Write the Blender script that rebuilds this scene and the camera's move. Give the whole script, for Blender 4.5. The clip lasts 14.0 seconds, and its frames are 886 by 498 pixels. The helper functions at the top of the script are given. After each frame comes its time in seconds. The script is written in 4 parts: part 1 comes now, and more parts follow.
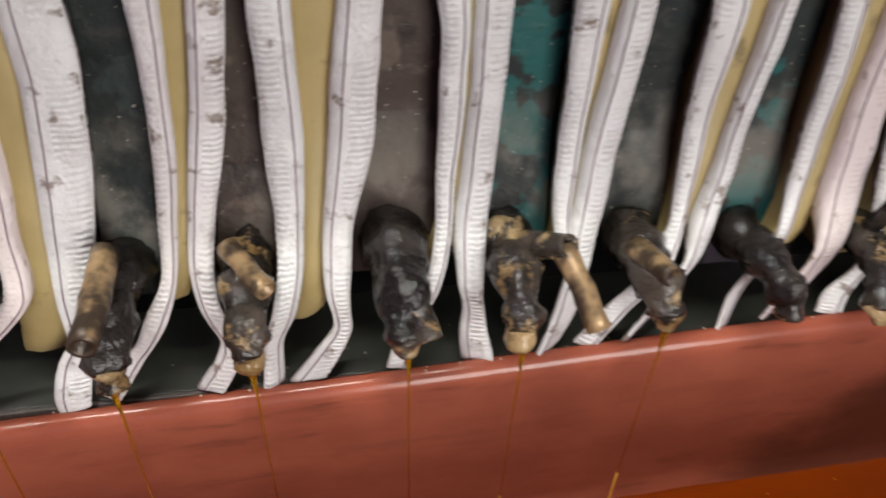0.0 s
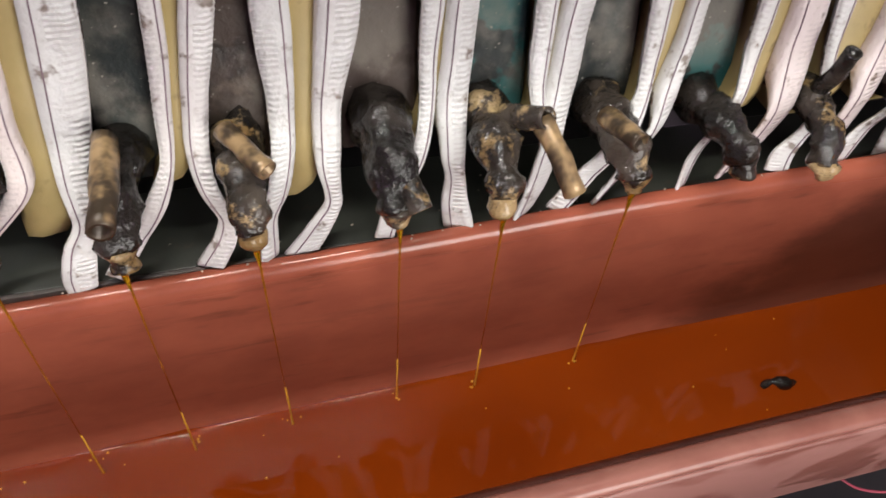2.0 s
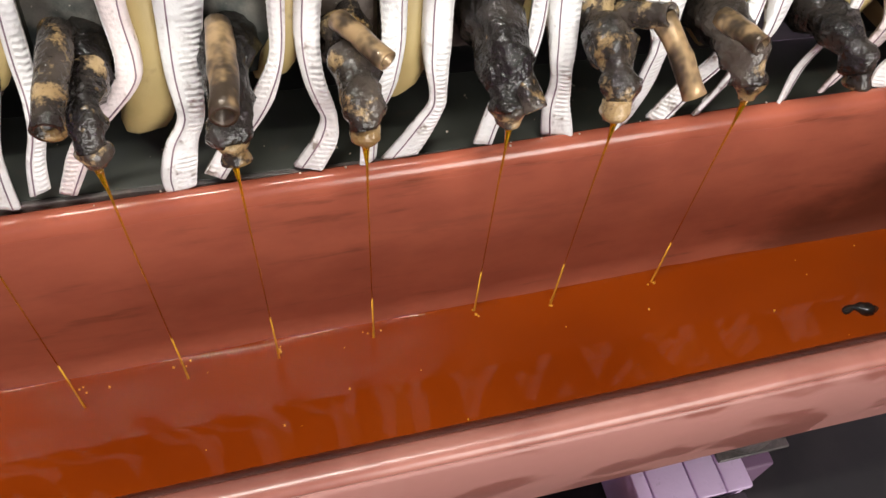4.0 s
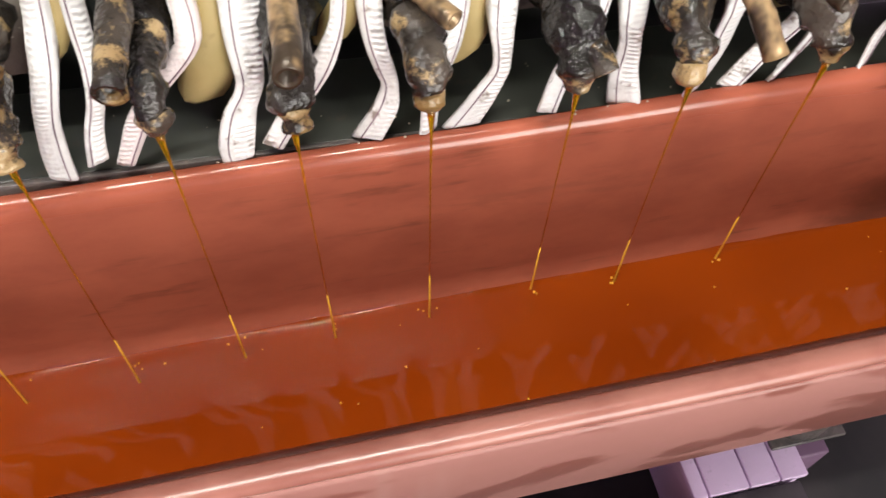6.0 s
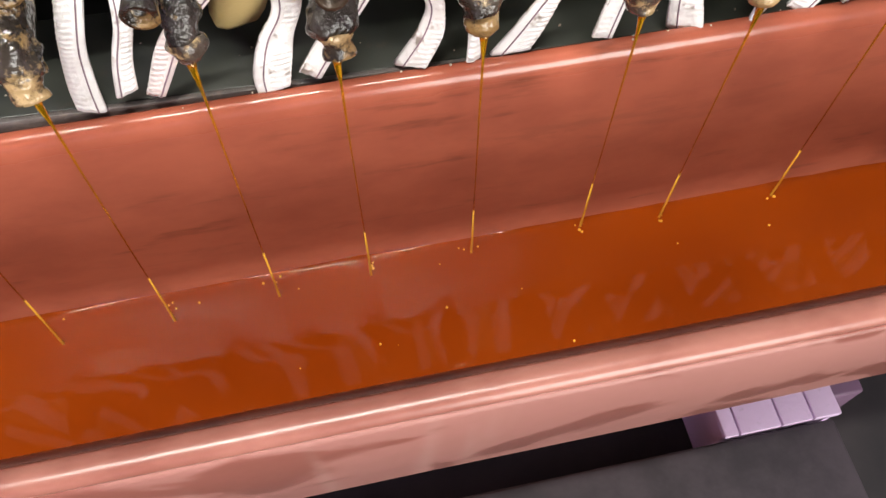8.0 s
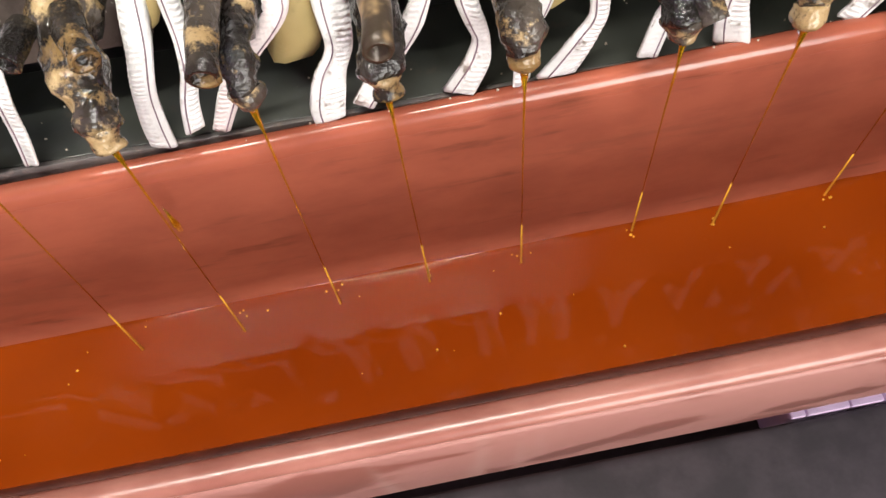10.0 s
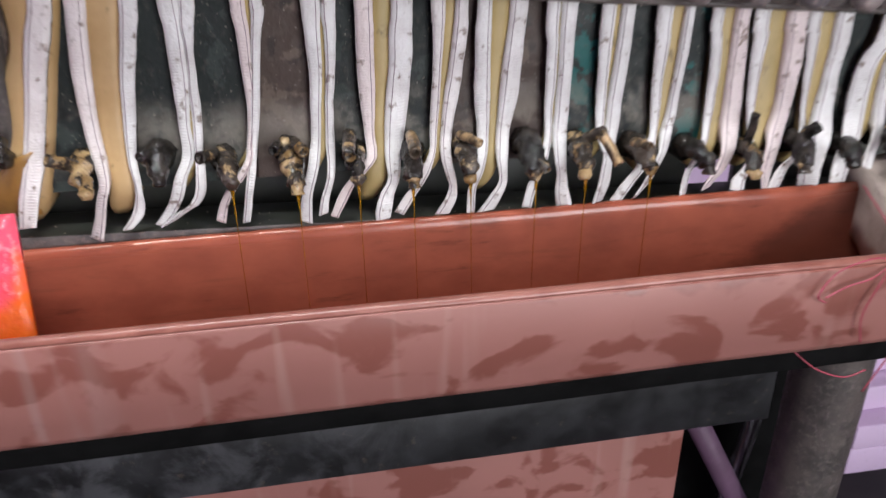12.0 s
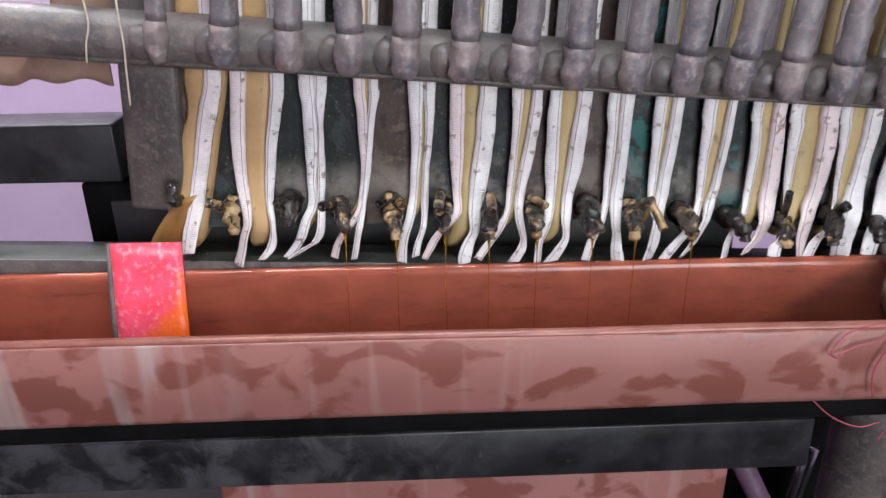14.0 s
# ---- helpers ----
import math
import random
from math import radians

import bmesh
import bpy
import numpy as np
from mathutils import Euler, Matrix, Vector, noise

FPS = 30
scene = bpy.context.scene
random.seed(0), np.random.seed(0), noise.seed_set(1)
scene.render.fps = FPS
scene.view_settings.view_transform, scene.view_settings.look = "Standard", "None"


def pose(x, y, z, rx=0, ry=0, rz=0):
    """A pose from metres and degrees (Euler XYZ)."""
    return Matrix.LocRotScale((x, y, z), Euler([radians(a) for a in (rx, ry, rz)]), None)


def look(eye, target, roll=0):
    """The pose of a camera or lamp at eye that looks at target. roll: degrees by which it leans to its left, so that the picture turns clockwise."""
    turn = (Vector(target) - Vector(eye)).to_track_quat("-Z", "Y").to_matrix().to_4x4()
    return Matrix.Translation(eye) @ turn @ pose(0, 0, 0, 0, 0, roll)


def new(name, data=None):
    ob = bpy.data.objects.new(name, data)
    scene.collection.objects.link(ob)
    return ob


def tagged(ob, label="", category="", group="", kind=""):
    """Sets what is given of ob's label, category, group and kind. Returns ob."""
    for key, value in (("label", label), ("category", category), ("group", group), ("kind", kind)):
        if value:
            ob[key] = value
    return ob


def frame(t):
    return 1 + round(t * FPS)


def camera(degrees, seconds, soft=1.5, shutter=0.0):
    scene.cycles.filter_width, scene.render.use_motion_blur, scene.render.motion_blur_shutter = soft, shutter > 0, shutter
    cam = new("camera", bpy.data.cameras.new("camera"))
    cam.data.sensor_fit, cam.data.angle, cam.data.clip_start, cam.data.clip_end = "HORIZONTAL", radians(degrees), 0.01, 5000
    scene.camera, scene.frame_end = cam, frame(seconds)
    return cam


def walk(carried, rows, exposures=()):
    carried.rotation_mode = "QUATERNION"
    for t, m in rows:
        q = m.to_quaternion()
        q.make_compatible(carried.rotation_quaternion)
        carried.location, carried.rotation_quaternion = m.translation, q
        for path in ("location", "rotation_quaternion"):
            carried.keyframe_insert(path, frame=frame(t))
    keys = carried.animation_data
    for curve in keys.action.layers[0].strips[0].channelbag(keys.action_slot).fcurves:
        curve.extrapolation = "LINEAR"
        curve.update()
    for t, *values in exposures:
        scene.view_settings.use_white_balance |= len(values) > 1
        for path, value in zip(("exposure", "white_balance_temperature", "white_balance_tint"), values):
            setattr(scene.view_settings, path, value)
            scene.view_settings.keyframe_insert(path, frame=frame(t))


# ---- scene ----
cam = camera(58.4, 14.0, shutter=0.4)
PATH = [
    (0, (-0.077, -0.23, 1.039), (0.24, 1.214, -0.307), 2.4),
    (0.5, (-0.055, -0.245, 1.064), (0.335, 1.093, -0.371), 2.9),
    (1, (-0.067, -0.246, 1.066), (0.362, 0.989, -0.448), 4.6),
    (1.5, (-0.088, -0.246, 1.062), (0.34, 0.951, -0.482), 5.3),
    (2, (-0.099, -0.239, 1.056), (0.312, 0.932, -0.512), 5.3),
    (2.5, (-0.123, -0.233, 1.05), (0.261, 0.907, -0.548), 5.5),
    (3, (-0.143, -0.237, 1.041), (0.241, 0.869, -0.581), 6.4),
    (5.5, (-0.143, -0.24, 1.028), (0.168, 0.835, -0.629), 3.1),
    (6, (-0.154, -0.236, 1.02), (0.126, 0.838, -0.644), 2.5),
    (6.5, (-0.173, -0.23, 1.017), (0.1, 0.825, -0.66), 3.4),
    (7, (-0.175, -0.231, 1.008), (0.082, 0.807, -0.682), 2.8),
    (7.5, (-0.169, -0.228, 1.002), (0.069, 0.762, -0.72), 1.8),
    (10, (-0.152, -0.211, 1.03), (-0.134, 0.688, -0.757), -10.1),
    (10.5, (-0.148, -0.216, 1.016), (-0.185, 0.71, -0.756), -11.2),
    (11, (-0.164, -0.229, 1.025), (-0.205, 0.87, -0.645), -10.5),
    (11.5, (-0.174, -0.395, 1.103), (-0.1, 1.047, -0.281), -6.3),
    (12, (-0.236, -0.682, 1.078), (0.038, 1.066, 0.147), -0.9),
    (12.5, (-0.234, -0.795, 1.144), (-0.093, 1.02, 0.316), 0.4),
    (13, (-0.213, -0.856, 1.155), (-0.155, 0.974, 0.351), -0.3),
    (13.5, (-0.21, -0.865, 1.156), (-0.176, 0.971, 0.364), -0.9),
    (14, (-0.223, -0.826, 1.149), (-0.195, 0.993, 0.317), -0.9),
]
EXPOSURES = [(0, -0.06, 6650, 10), (0.5, -0.13, 6650, 10), (1, 0.05, 6650, 10), (1.5, 0.05, 6650, 10), (3, 0.24, 6700, 10), (5.5, 0.52, 6750, 9), (7.5, 0.68, 6750, 9), (10.5, 0.68, 6750, 9),
             (11, 0.66, 6700, 9), (11.5, 0.15, 6500, 10), (12, 0.09, 6200, 12), (12.5, 0.08, 6100, 12), (14, 0.08, 6050, 12)]
walk(cam, [(t, look(eye, target, roll)) for t, eye, target, roll in PATH], EXPOSURES)

# ---- light ----
world = bpy.data.worlds.new("world")
scene.world = world
world.use_nodes = True
sky = world.node_tree.nodes.new("ShaderNodeTexSky")
sky.sky_type, sky.sun_disc, sky.sun_elevation = "NISHITA", False, radians(40)
world.node_tree.links.new(sky.outputs[0], world.node_tree.nodes["Background"].inputs[0])
world.node_tree.nodes["Background"].inputs[1].default_value = 0.12


def area(name, m, sx, sy, watts, colour):
    d = bpy.data.lights.new(name, "AREA")
    d.shape, d.size, d.size_y, d.energy, d.color = "RECTANGLE", sx, sy, watts, colour
    ob = new(name, d)
    ob.matrix_world = m
    return ob


TUBE_A, TUBE_B = (-0.40, -0.42, 2.45), (-1.15, 0.72, 2.45)
area("tube_light_a", pose(TUBE_A[0], TUBE_A[1], TUBE_A[2] - 0.05), 1.15, 0.05, 29, (1.0, 0.985, 0.94))
area("tube_light_b", pose(TUBE_B[0], TUBE_B[1], TUBE_B[2] - 0.05), 1.15, 0.05, 40, (1.0, 0.985, 0.94))
# added soft fill from behind the camera, to brighten the upright faces
area("front_fill", look((0.9, -3.05, 1.25), (0.0, 0.0, 0.9)), 1.5, 2.1, 80, (1.0, 0.98, 0.95))


# ---- materials ----
class Mat:
    """A small builder of node materials."""

    def __init__(self, name, rough=0.5, metal=0.0):
        self.m = bpy.data.materials.new(name)
        self.m.use_nodes = True
        self.t = self.m.node_tree
        self.b = self.t.nodes["Principled BSDF"]
        self.b.inputs["Roughness"].default_value = rough
        self.b.inputs["Metallic"].default_value = metal
        self.co = self.t.nodes.new("ShaderNodeTexCoord")
        self.info = self.t.nodes.new("ShaderNodeObjectInfo")

    def put(self, socket, value):
        if hasattr(value, "is_linked"):
            self.t.links.new(value, socket)
        else:
            socket.default_value = value

    def rgb(self, c):
        n = self.t.nodes.new("ShaderNodeRGB")
        n.outputs[0].default_value = (*c, 1)
        return n.outputs[0]

    def space(self, stretch=(1, 1, 1), local=False):
        v = self.t.nodes.new("ShaderNodeVectorMath")
        v.operation = "MULTIPLY"
        if local:
            self.t.links.new(self.co.outputs["UV"], v.inputs[0])
        else:
            g = self.t.nodes.new("ShaderNodeNewGeometry")
            self.t.links.new(g.outputs["Position"], v.inputs[0])
        v.inputs[1].default_value = stretch
        return v.outputs[0]

    def noise(self, scale, detail=4, rough=0.55, stretch=(1, 1, 1), distort=0.0):
        n = self.t.nodes.new("ShaderNodeTexNoise")
        self.t.links.new(self.space(stretch), n.inputs["Vector"])
        n.inputs["Scale"].default_value, n.inputs["Detail"].default_value = scale, detail
        n.inputs["Roughness"].default_value, n.inputs["Distortion"].default_value = rough, distort
        return n.outputs[0]

    def ramp(self, fac, a, b, ca=0.0, cb=1.0):
        n = self.t.nodes.new("ShaderNodeMapRange")
        n.interpolation_type = "SMOOTHSTEP"
        self.t.links.new(fac, n.inputs[0])
        n.inputs[1].default_value, n.inputs[2].default_value = a, b
        n.inputs[3].default_value, n.inputs[4].default_value = ca, cb
        return n.outputs[0]

    def mix(self, fac, a, b, kind="MIX"):
        n = self.t.nodes.new("ShaderNodeMix")
        n.data_type, n.blend_type = "RGBA", kind
        self.put(n.inputs[0], fac)
        for i, c in ((6, a), (7, b)):
            self.put(n.inputs[i], c if hasattr(c, "is_linked") else (*c, 1))
        return n.outputs[2]

    def math(self, op, a, b=0.0):
        n = self.t.nodes.new("ShaderNodeMath")
        n.operation = op
        self.put(n.inputs[0], a)
        self.put(n.inputs[1], b)
        return n.outputs[0]

    def colour(self, c):
        self.put(self.b.inputs["Base Color"], c if hasattr(c, "is_linked") else (*c, 1))
        return self

    def roughness(self, s):
        self.put(self.b.inputs["Roughness"], s)
        return self

    def bump(self, height, strength=0.3, distance=0.001):
        n = self.t.nodes.new("ShaderNodeBump")
        n.inputs["Strength"].default_value, n.inputs["Distance"].default_value = strength, distance
        self.t.links.new(height, n.inputs["Height"])
        self.t.links.new(n.outputs[0], self.b.inputs["Normal"])
        return self


def make_trough_inside(name, smooth, rough):
    k = Mat(name, 0.25)
    n, f = k.noise(14, 5, 0.6, (1, 1, 2.0)), k.noise(60, 4, 0.6, (0.25, 1, 1.6))
    c = k.mix(k.ramp(n, 0.35, 0.7), (0.41, 0.114, 0.067), (0.32, 0.082, 0.048))
    c = k.mix(k.math("MULTIPLY", k.ramp(f, 0.58, 0.75), 0.55), c, (0.10, 0.03, 0.018))
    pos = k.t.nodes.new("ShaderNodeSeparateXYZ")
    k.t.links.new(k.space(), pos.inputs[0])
    # shade at the trough's right end, put into the paint with a noisy edge
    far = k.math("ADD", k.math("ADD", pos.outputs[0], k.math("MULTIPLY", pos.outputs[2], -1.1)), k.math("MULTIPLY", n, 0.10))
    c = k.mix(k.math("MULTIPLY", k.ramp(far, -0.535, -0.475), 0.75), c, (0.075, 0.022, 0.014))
    smear = k.ramp(k.noise(34, 5, 0.65, (0.22, 1, 1.5), 0.6), 0.56, 0.70)
    c = k.mix(k.math("MULTIPLY", smear, 0.28), c, (0.14, 0.045, 0.028))
    worn = k.ramp(pos.outputs[2], 0.738, 0.746, 1.0, 0.5)
    k.colour(c).roughness(k.math("MULTIPLY", worn, k.ramp(n, 0.3, 0.7, smooth, rough))).bump(f, 0.12, 0.001)
    return k.m


def make_trough_outside():
    k = Mat("dusty_red_paint", 0.5)
    n = k.noise(21, 3, 0.5, (0.8, 1, 1.1), 0.5)
    f = k.noise(90, 4, 0.6)
    big = k.noise(5, 2, 0.5)
    c = k.mix(k.ramp(big, 0.3, 0.7), (0.350, 0.154, 0.128), (0.290, 0.124, 0.103))
    wet = k.ramp(k.math("ADD", n, k.math("MULTIPLY", k.math("SUBTRACT", f, 0.5), 0.08)), 0.500, 0.60)
    c = k.mix(k.math("MULTIPLY", wet, 0.80), c, (0.20, 0.064, 0.047))
    drip = k.noise(20, 2, 0.5, (1.6, 1, 0.12))
    c = k.mix(k.math("MULTIPLY", k.ramp(drip, 0.62, 0.78), 0.22), c, (0.55, 0.42, 0.36))
    pos = k.t.nodes.new("ShaderNodeSeparateXYZ")
    k.t.links.new(k.space(), pos.inputs[0])
    runs = k.math("MULTIPLY", k.ramp(k.noise(17, 2, 0.5, (1.5, 1, 0.14)), 0.52, 0.66), k.ramp(pos.outputs[0], -0.40, -0.50))
    c = k.mix(k.math("MULTIPLY", runs, 0.42), c, (0.52, 0.50, 0.47))
    k.colour(c).roughness(k.ramp(wet, 0, 1, 0.5, 0.3)).bump(f, 0.1, 0.001)
    return k.m


def make_black_steel(name, a, b, glare=0.0):
    """The last argument sets how strongly glare is painted over the left end."""
    k = Mat(name, 0.3)
    n, f = k.noise(9, 5, 0.65), k.noise(70, 4, 0.6)
    c = k.mix(k.ramp(n, 0.35, 0.7), a, b)
    c = k.mix(k.math("MULTIPLY", k.ramp(f, 0.62, 0.72), 0.5), c, (0.075, 0.06, 0.045))
    smudge = k.ramp(k.noise(17, 5, 0.6, (1, 1, 1.3), 0.8), 0.46, 0.74)
    if glare:
        pos = k.t.nodes.new("ShaderNodeSeparateXYZ")
        k.t.links.new(k.space(), pos.inputs[0])
        # light on the left end, put into the colour as pale blotches among scuffs
        far = k.ramp(pos.outputs[0], 0.0, -0.5, 0.15, 1.0)
        smudge = k.math("MULTIPLY", smudge, far)
        lit_blotches = k.math("MULTIPLY", far, k.ramp(k.noise(15, 5, 0.65, (1, 1, 0.8), 0.5), 0.42, 0.62))
        c = k.mix(k.math("MULTIPLY", lit_blotches, glare), c, (0.135, 0.138, 0.148))
    c = k.mix(k.math("MULTIPLY", smudge, 0.5), c, (0.060, 0.063, 0.070))
    k.colour(c).roughness(k.ramp(n, 0.3, 0.7, 0.3, 0.55)).bump(f, 0.25, 0.001)
    return k.m


def make_plate_paint(name, dark, patch, edge):
    k = Mat(name, 0.4)
    n, f, m = k.noise(24, 4, 0.6), k.noise(110, 4, 0.65), k.noise(45, 3, 0.6)
    g = k.noise(420, 2, 0.5)
    c = k.mix(k.ramp(n, edge, edge + 0.04), dark, patch)
    c = k.mix(k.math("MULTIPLY", k.ramp(f, 0.52, 0.74), 0.28), c, (0.12, 0.102, 0.088))
    c = k.mix(k.ramp(m, 0.30, 0.42, 0.6, 0), c, (0.012, 0.011, 0.010))
    pos = k.t.nodes.new("ShaderNodeSeparateXYZ")
    k.t.links.new(k.space(), pos.inputs[0])
    z = pos.outputs[2]
    crust = k.math("MULTIPLY", k.ramp(z, 0.805, 0.828), k.ramp(z, 0.838, 0.878, 1, 0))
    crust = k.math("MULTIPLY", crust, k.ramp(k.math("ADD", k.noise(22, 3, 0.6), k.math("MULTIPLY", f, 0.25)), 0.52, 0.72))
    c = k.mix(k.math("MULTIPLY", crust, 0.5), c, (0.29, 0.26, 0.22))
    c = k.mix(k.ramp(g, 0.70, 0.74), c, (0.30, 0.27, 0.23))
    k.colour(c).roughness(k.ramp(m, 0.3, 0.7, 0.38, 0.68)).bump(f, 0.6, 0.0014)
    k.b.inputs["Specular IOR Level"].default_value = 0.22
    return k.m


def make_tar(name, edge, dark, mid, crust):
    """Tar over brass; edge: how much is tarred, crust: how grainy the tar is."""
    k = Mat(name, 0.22)
    n, m = k.noise(75, 5, 0.6), k.noise(40, 2, 0.5)
    g, grain = k.noise(520, 4, 0.7), k.noise(720, 2, 0.6)
    ragged = k.math("ADD", n, k.math("MULTIPLY", k.math("SUBTRACT", g, 0.5), 0.3))
    bare = k.ramp(k.math("ADD", ragged, k.math("MULTIPLY", k.math("SUBTRACT", k.info.outputs["Random"], 0.5), 0.16)), edge, edge + 0.12)
    tan = k.mix(k.ramp(m, 0.35, 0.65), (0.22, 0.135, 0.055), (0.50, 0.36, 0.19))
    tan = k.mix(k.ramp(g, 0.55, 0.7, 0, 0.7), tan, (0.07, 0.05, 0.035))
    c = k.mix(bare, k.mix(k.ramp(m, 0.4, 0.7), dark, mid), tan)
    k.colour(c).roughness(k.ramp(n, 0.3, 0.7, 0.06, 0.22))
    relief = k.math("ADD", k.noise(120, 2, 0.5), k.math("MULTIPLY", k.noise(290, 1, 0.5), 0.55))
    k.bump(k.math("ADD", relief, k.math("MULTIPLY", grain, crust)), 0.9, 0.0022)
    return k.m


def make_brass():
    k = Mat("stained_brass_pipe", 0.32, 0.25)
    n, f = k.noise(60, 3, 0.6, (1, 1, 0.6)), k.noise(300, 3, 0.6)
    c = k.mix(k.ramp(n, 0.42, 0.62), (0.06, 0.042, 0.028), (0.46, 0.31, 0.16))
    k.colour(c).bump(f, 0.25, 0.001)
    return k.m


def make_iron(name, a, b, pale):
    k = Mat(name, 0.45)
    n, f = k.noise(25, 5, 0.65), k.noise(160, 4, 0.65)
    c = k.mix(k.ramp(n, 0.35, 0.65), a, b)
    c = k.mix(k.math("MULTIPLY", k.ramp(f, 0.5, 0.7), 0.5), c, pale)
    k.colour(c).roughness(k.ramp(f, 0.3, 0.7, 0.3, 0.6)).bump(k.math("ADD", n, f), 0.45, 0.002)
    return k.m


def make_white_cloth():
    k = Mat("printed_woven_cloth", 0.45)
    uv = k.t.nodes.new("ShaderNodeSeparateXYZ")
    k.t.links.new(k.co.outputs["UV"], uv.inputs[0])
    u, v = uv.outputs[0], uv.outputs[1]
    n, f, s = k.noise(30, 4, 0.6), k.noise(240, 3, 0.6), k.noise(85, 3, 0.6)
    side = k.math("GREATER_THAN", u, 0.52)
    pleat = k.math("SINE", k.math("ADD", k.math("MULTIPLY", v, 2400), k.math("MULTIPLY", n, 16)))
    pleat = k.math("MULTIPLY", k.math("MULTIPLY", pleat, side), k.ramp(k.noise(38, 2), 0.38, 0.56))
    ink = k.math("GREATER_THAN", k.math("SINE", k.math("ADD", k.math("ADD", k.math("MULTIPLY", v, 2300), k.math("MULTIPLY", u, 7)), k.math("MULTIPLY", n, 16))), 0.25)
    ink = k.math("MULTIPLY", ink, k.ramp(k.math("ABSOLUTE", k.math("SUBTRACT", u, 0.72)), 0.12, 0.16, 1, 0))
    ink = k.math("MULTIPLY", ink, k.ramp(k.noise(45, 2), 0.42, 0.52))
    c = k.mix(k.ramp(n, 0.3, 0.7), (0.78, 0.78, 0.77), (0.68, 0.665, 0.655))
    c = k.mix(k.math("MULTIPLY", k.ramp(k.info.outputs["Random"], 0.6, 0.95), 0.45), c, (0.72, 0.52, 0.50))
    c = k.mix(k.math("MULTIPLY", ink, 0.20), c, (0.34, 0.28, 0.29))
    rim = k.ramp(k.math("ABSOLUTE", k.math("SUBTRACT", u, 0.5)), 0.30, 0.5, 0, 0.13)
    dirt = k.ramp(k.math("ADD", s, rim), 0.60, 0.70)
    c = k.mix(k.math("MULTIPLY", dirt, 0.75), c, (0.16, 0.10, 0.065))
    c = k.mix(k.math("MULTIPLY", k.ramp(f, 0.60, 0.72), 0.3), c, (0.33, 0.27, 0.22))
    k.colour(c).roughness(k.ramp(dirt, 0, 1, 0.45, 0.25)).bump(k.math("ADD", k.math("MULTIPLY", pleat, 0.28), k.math("ADD", f, k.math("MULTIPLY", s, 2.5))), 0.8, 0.0010)
    return k.m


def make_canvas(name, a, b):
    k = Mat(name, 0.5)
    n, f = k.noise(18, 4, 0.6), k.noise(500, 2, 0.5)
    s = k.noise(55, 3, 0.6)
    c = k.mix(k.ramp(n, 0.3, 0.7), a, b)
    c = k.mix(k.math("MULTIPLY", k.ramp(s, 0.62, 0.74), 0.7), c, (0.12, 0.085, 0.035))
    k.colour(c).bump(f, 0.3, 0.0006)
    return k.m


def make_lavender():
    k = Mat("lavender_paint", 0.6)
    n, f = k.noise(4, 4, 0.6), k.noise(120, 4, 0.6)
    c = k.mix(k.ramp(n, 0.3, 0.7), (0.74, 0.57, 0.78), (0.66, 0.50, 0.70))
    c = k.mix(k.math("MULTIPLY", k.ramp(f, 0.62, 0.75), 0.4), c, (0.40, 0.30, 0.42))
    k.colour(c).bump(f, 0.3, 0.002)
    return k.m


def make_oil():
    k = Mat("brown_oil", 0.035)
    n = k.noise(10, 2, 0.5, (0.6, 1, 1))
    k.colour(k.mix(k.ramp(n, 0.3, 0.7), (0.245, 0.039, 0.003), (0.180, 0.0255, 0.002)))
    k.b.inputs["IOR"].default_value = 1.47
    k.b.inputs["Specular IOR Level"].default_value = 0.20
    k.bump(k.noise(22, 2, 0.5), 0.025, 0.002)
    return k.m


def make_amber():
    k = Mat("amber_oil_stream", 0.04)
    k.colour((0.72, 0.40, 0.015))
    k.b.inputs["Transmission Weight"].default_value = 0.85
    k.b.inputs["IOR"].default_value = 1.47
    return k.m


def make_plain(name, a, b, scale, rough, bump=0.2):
    k = Mat(name, rough)
    n, f = k.noise(scale, 4, 0.6), k.noise(scale * 6, 4, 0.6)
    k.colour(k.mix(k.ramp(n, 0.35, 0.65), a, b)).bump(f, bump, 0.001)
    return k.m


def make_wet_plastic():
    k = Mat("wet_red_plastic", 0.12)
    n, f, s = k.noise(45, 4, 0.6), k.noise(130, 3, 0.6), k.noise(28, 2, 0.5)
    pos = k.t.nodes.new("ShaderNodeSeparateXYZ")
    k.t.links.new(k.space(), pos.inputs[0])
    oil = k.math("ADD", k.math("SUBTRACT", k.math("MULTIPLY", pos.outputs[0], 1.2), pos.outputs[2]), k.math("MULTIPLY", s, 0.12))
    c = k.mix(k.ramp(n, 0.35, 0.65), (0.90, 0.10, 0.175), (0.86, 0.075, 0.12))
    c = k.mix(k.ramp(f, 0.5, 0.72, 0, 0.5), c, (0.93, 0.45, 0.50))
    c = k.mix(k.ramp(oil, -1.315, -1.265, 0, 0.95), c, (0.90, 0.16, 0.012))
    k.colour(c).roughness(k.ramp(n, 0.3, 0.7, 0.05, 0.2)).bump(k.math("ADD", n, f), 0.7, 0.002)
    return k.m


WET = make_plain("wet_steel", (0.42, 0.46, 0.45), (0.30, 0.34, 0.33), 30, 0.18, 0.3)
WET.node_tree.nodes["Principled BSDF"].inputs["Metallic"].default_value = 0.8
LIP = make_plain("worn_red_lip", (0.345, 0.142, 0.110), (0.250, 0.090, 0.068), 22, 0.28, 0.15)
# dark red for the band of shade between lip and oil
LIP_SHADE = make_plain("shade_dark_red", (0.075, 0.020, 0.013), (0.045, 0.012, 0.009), 40, 0.35)
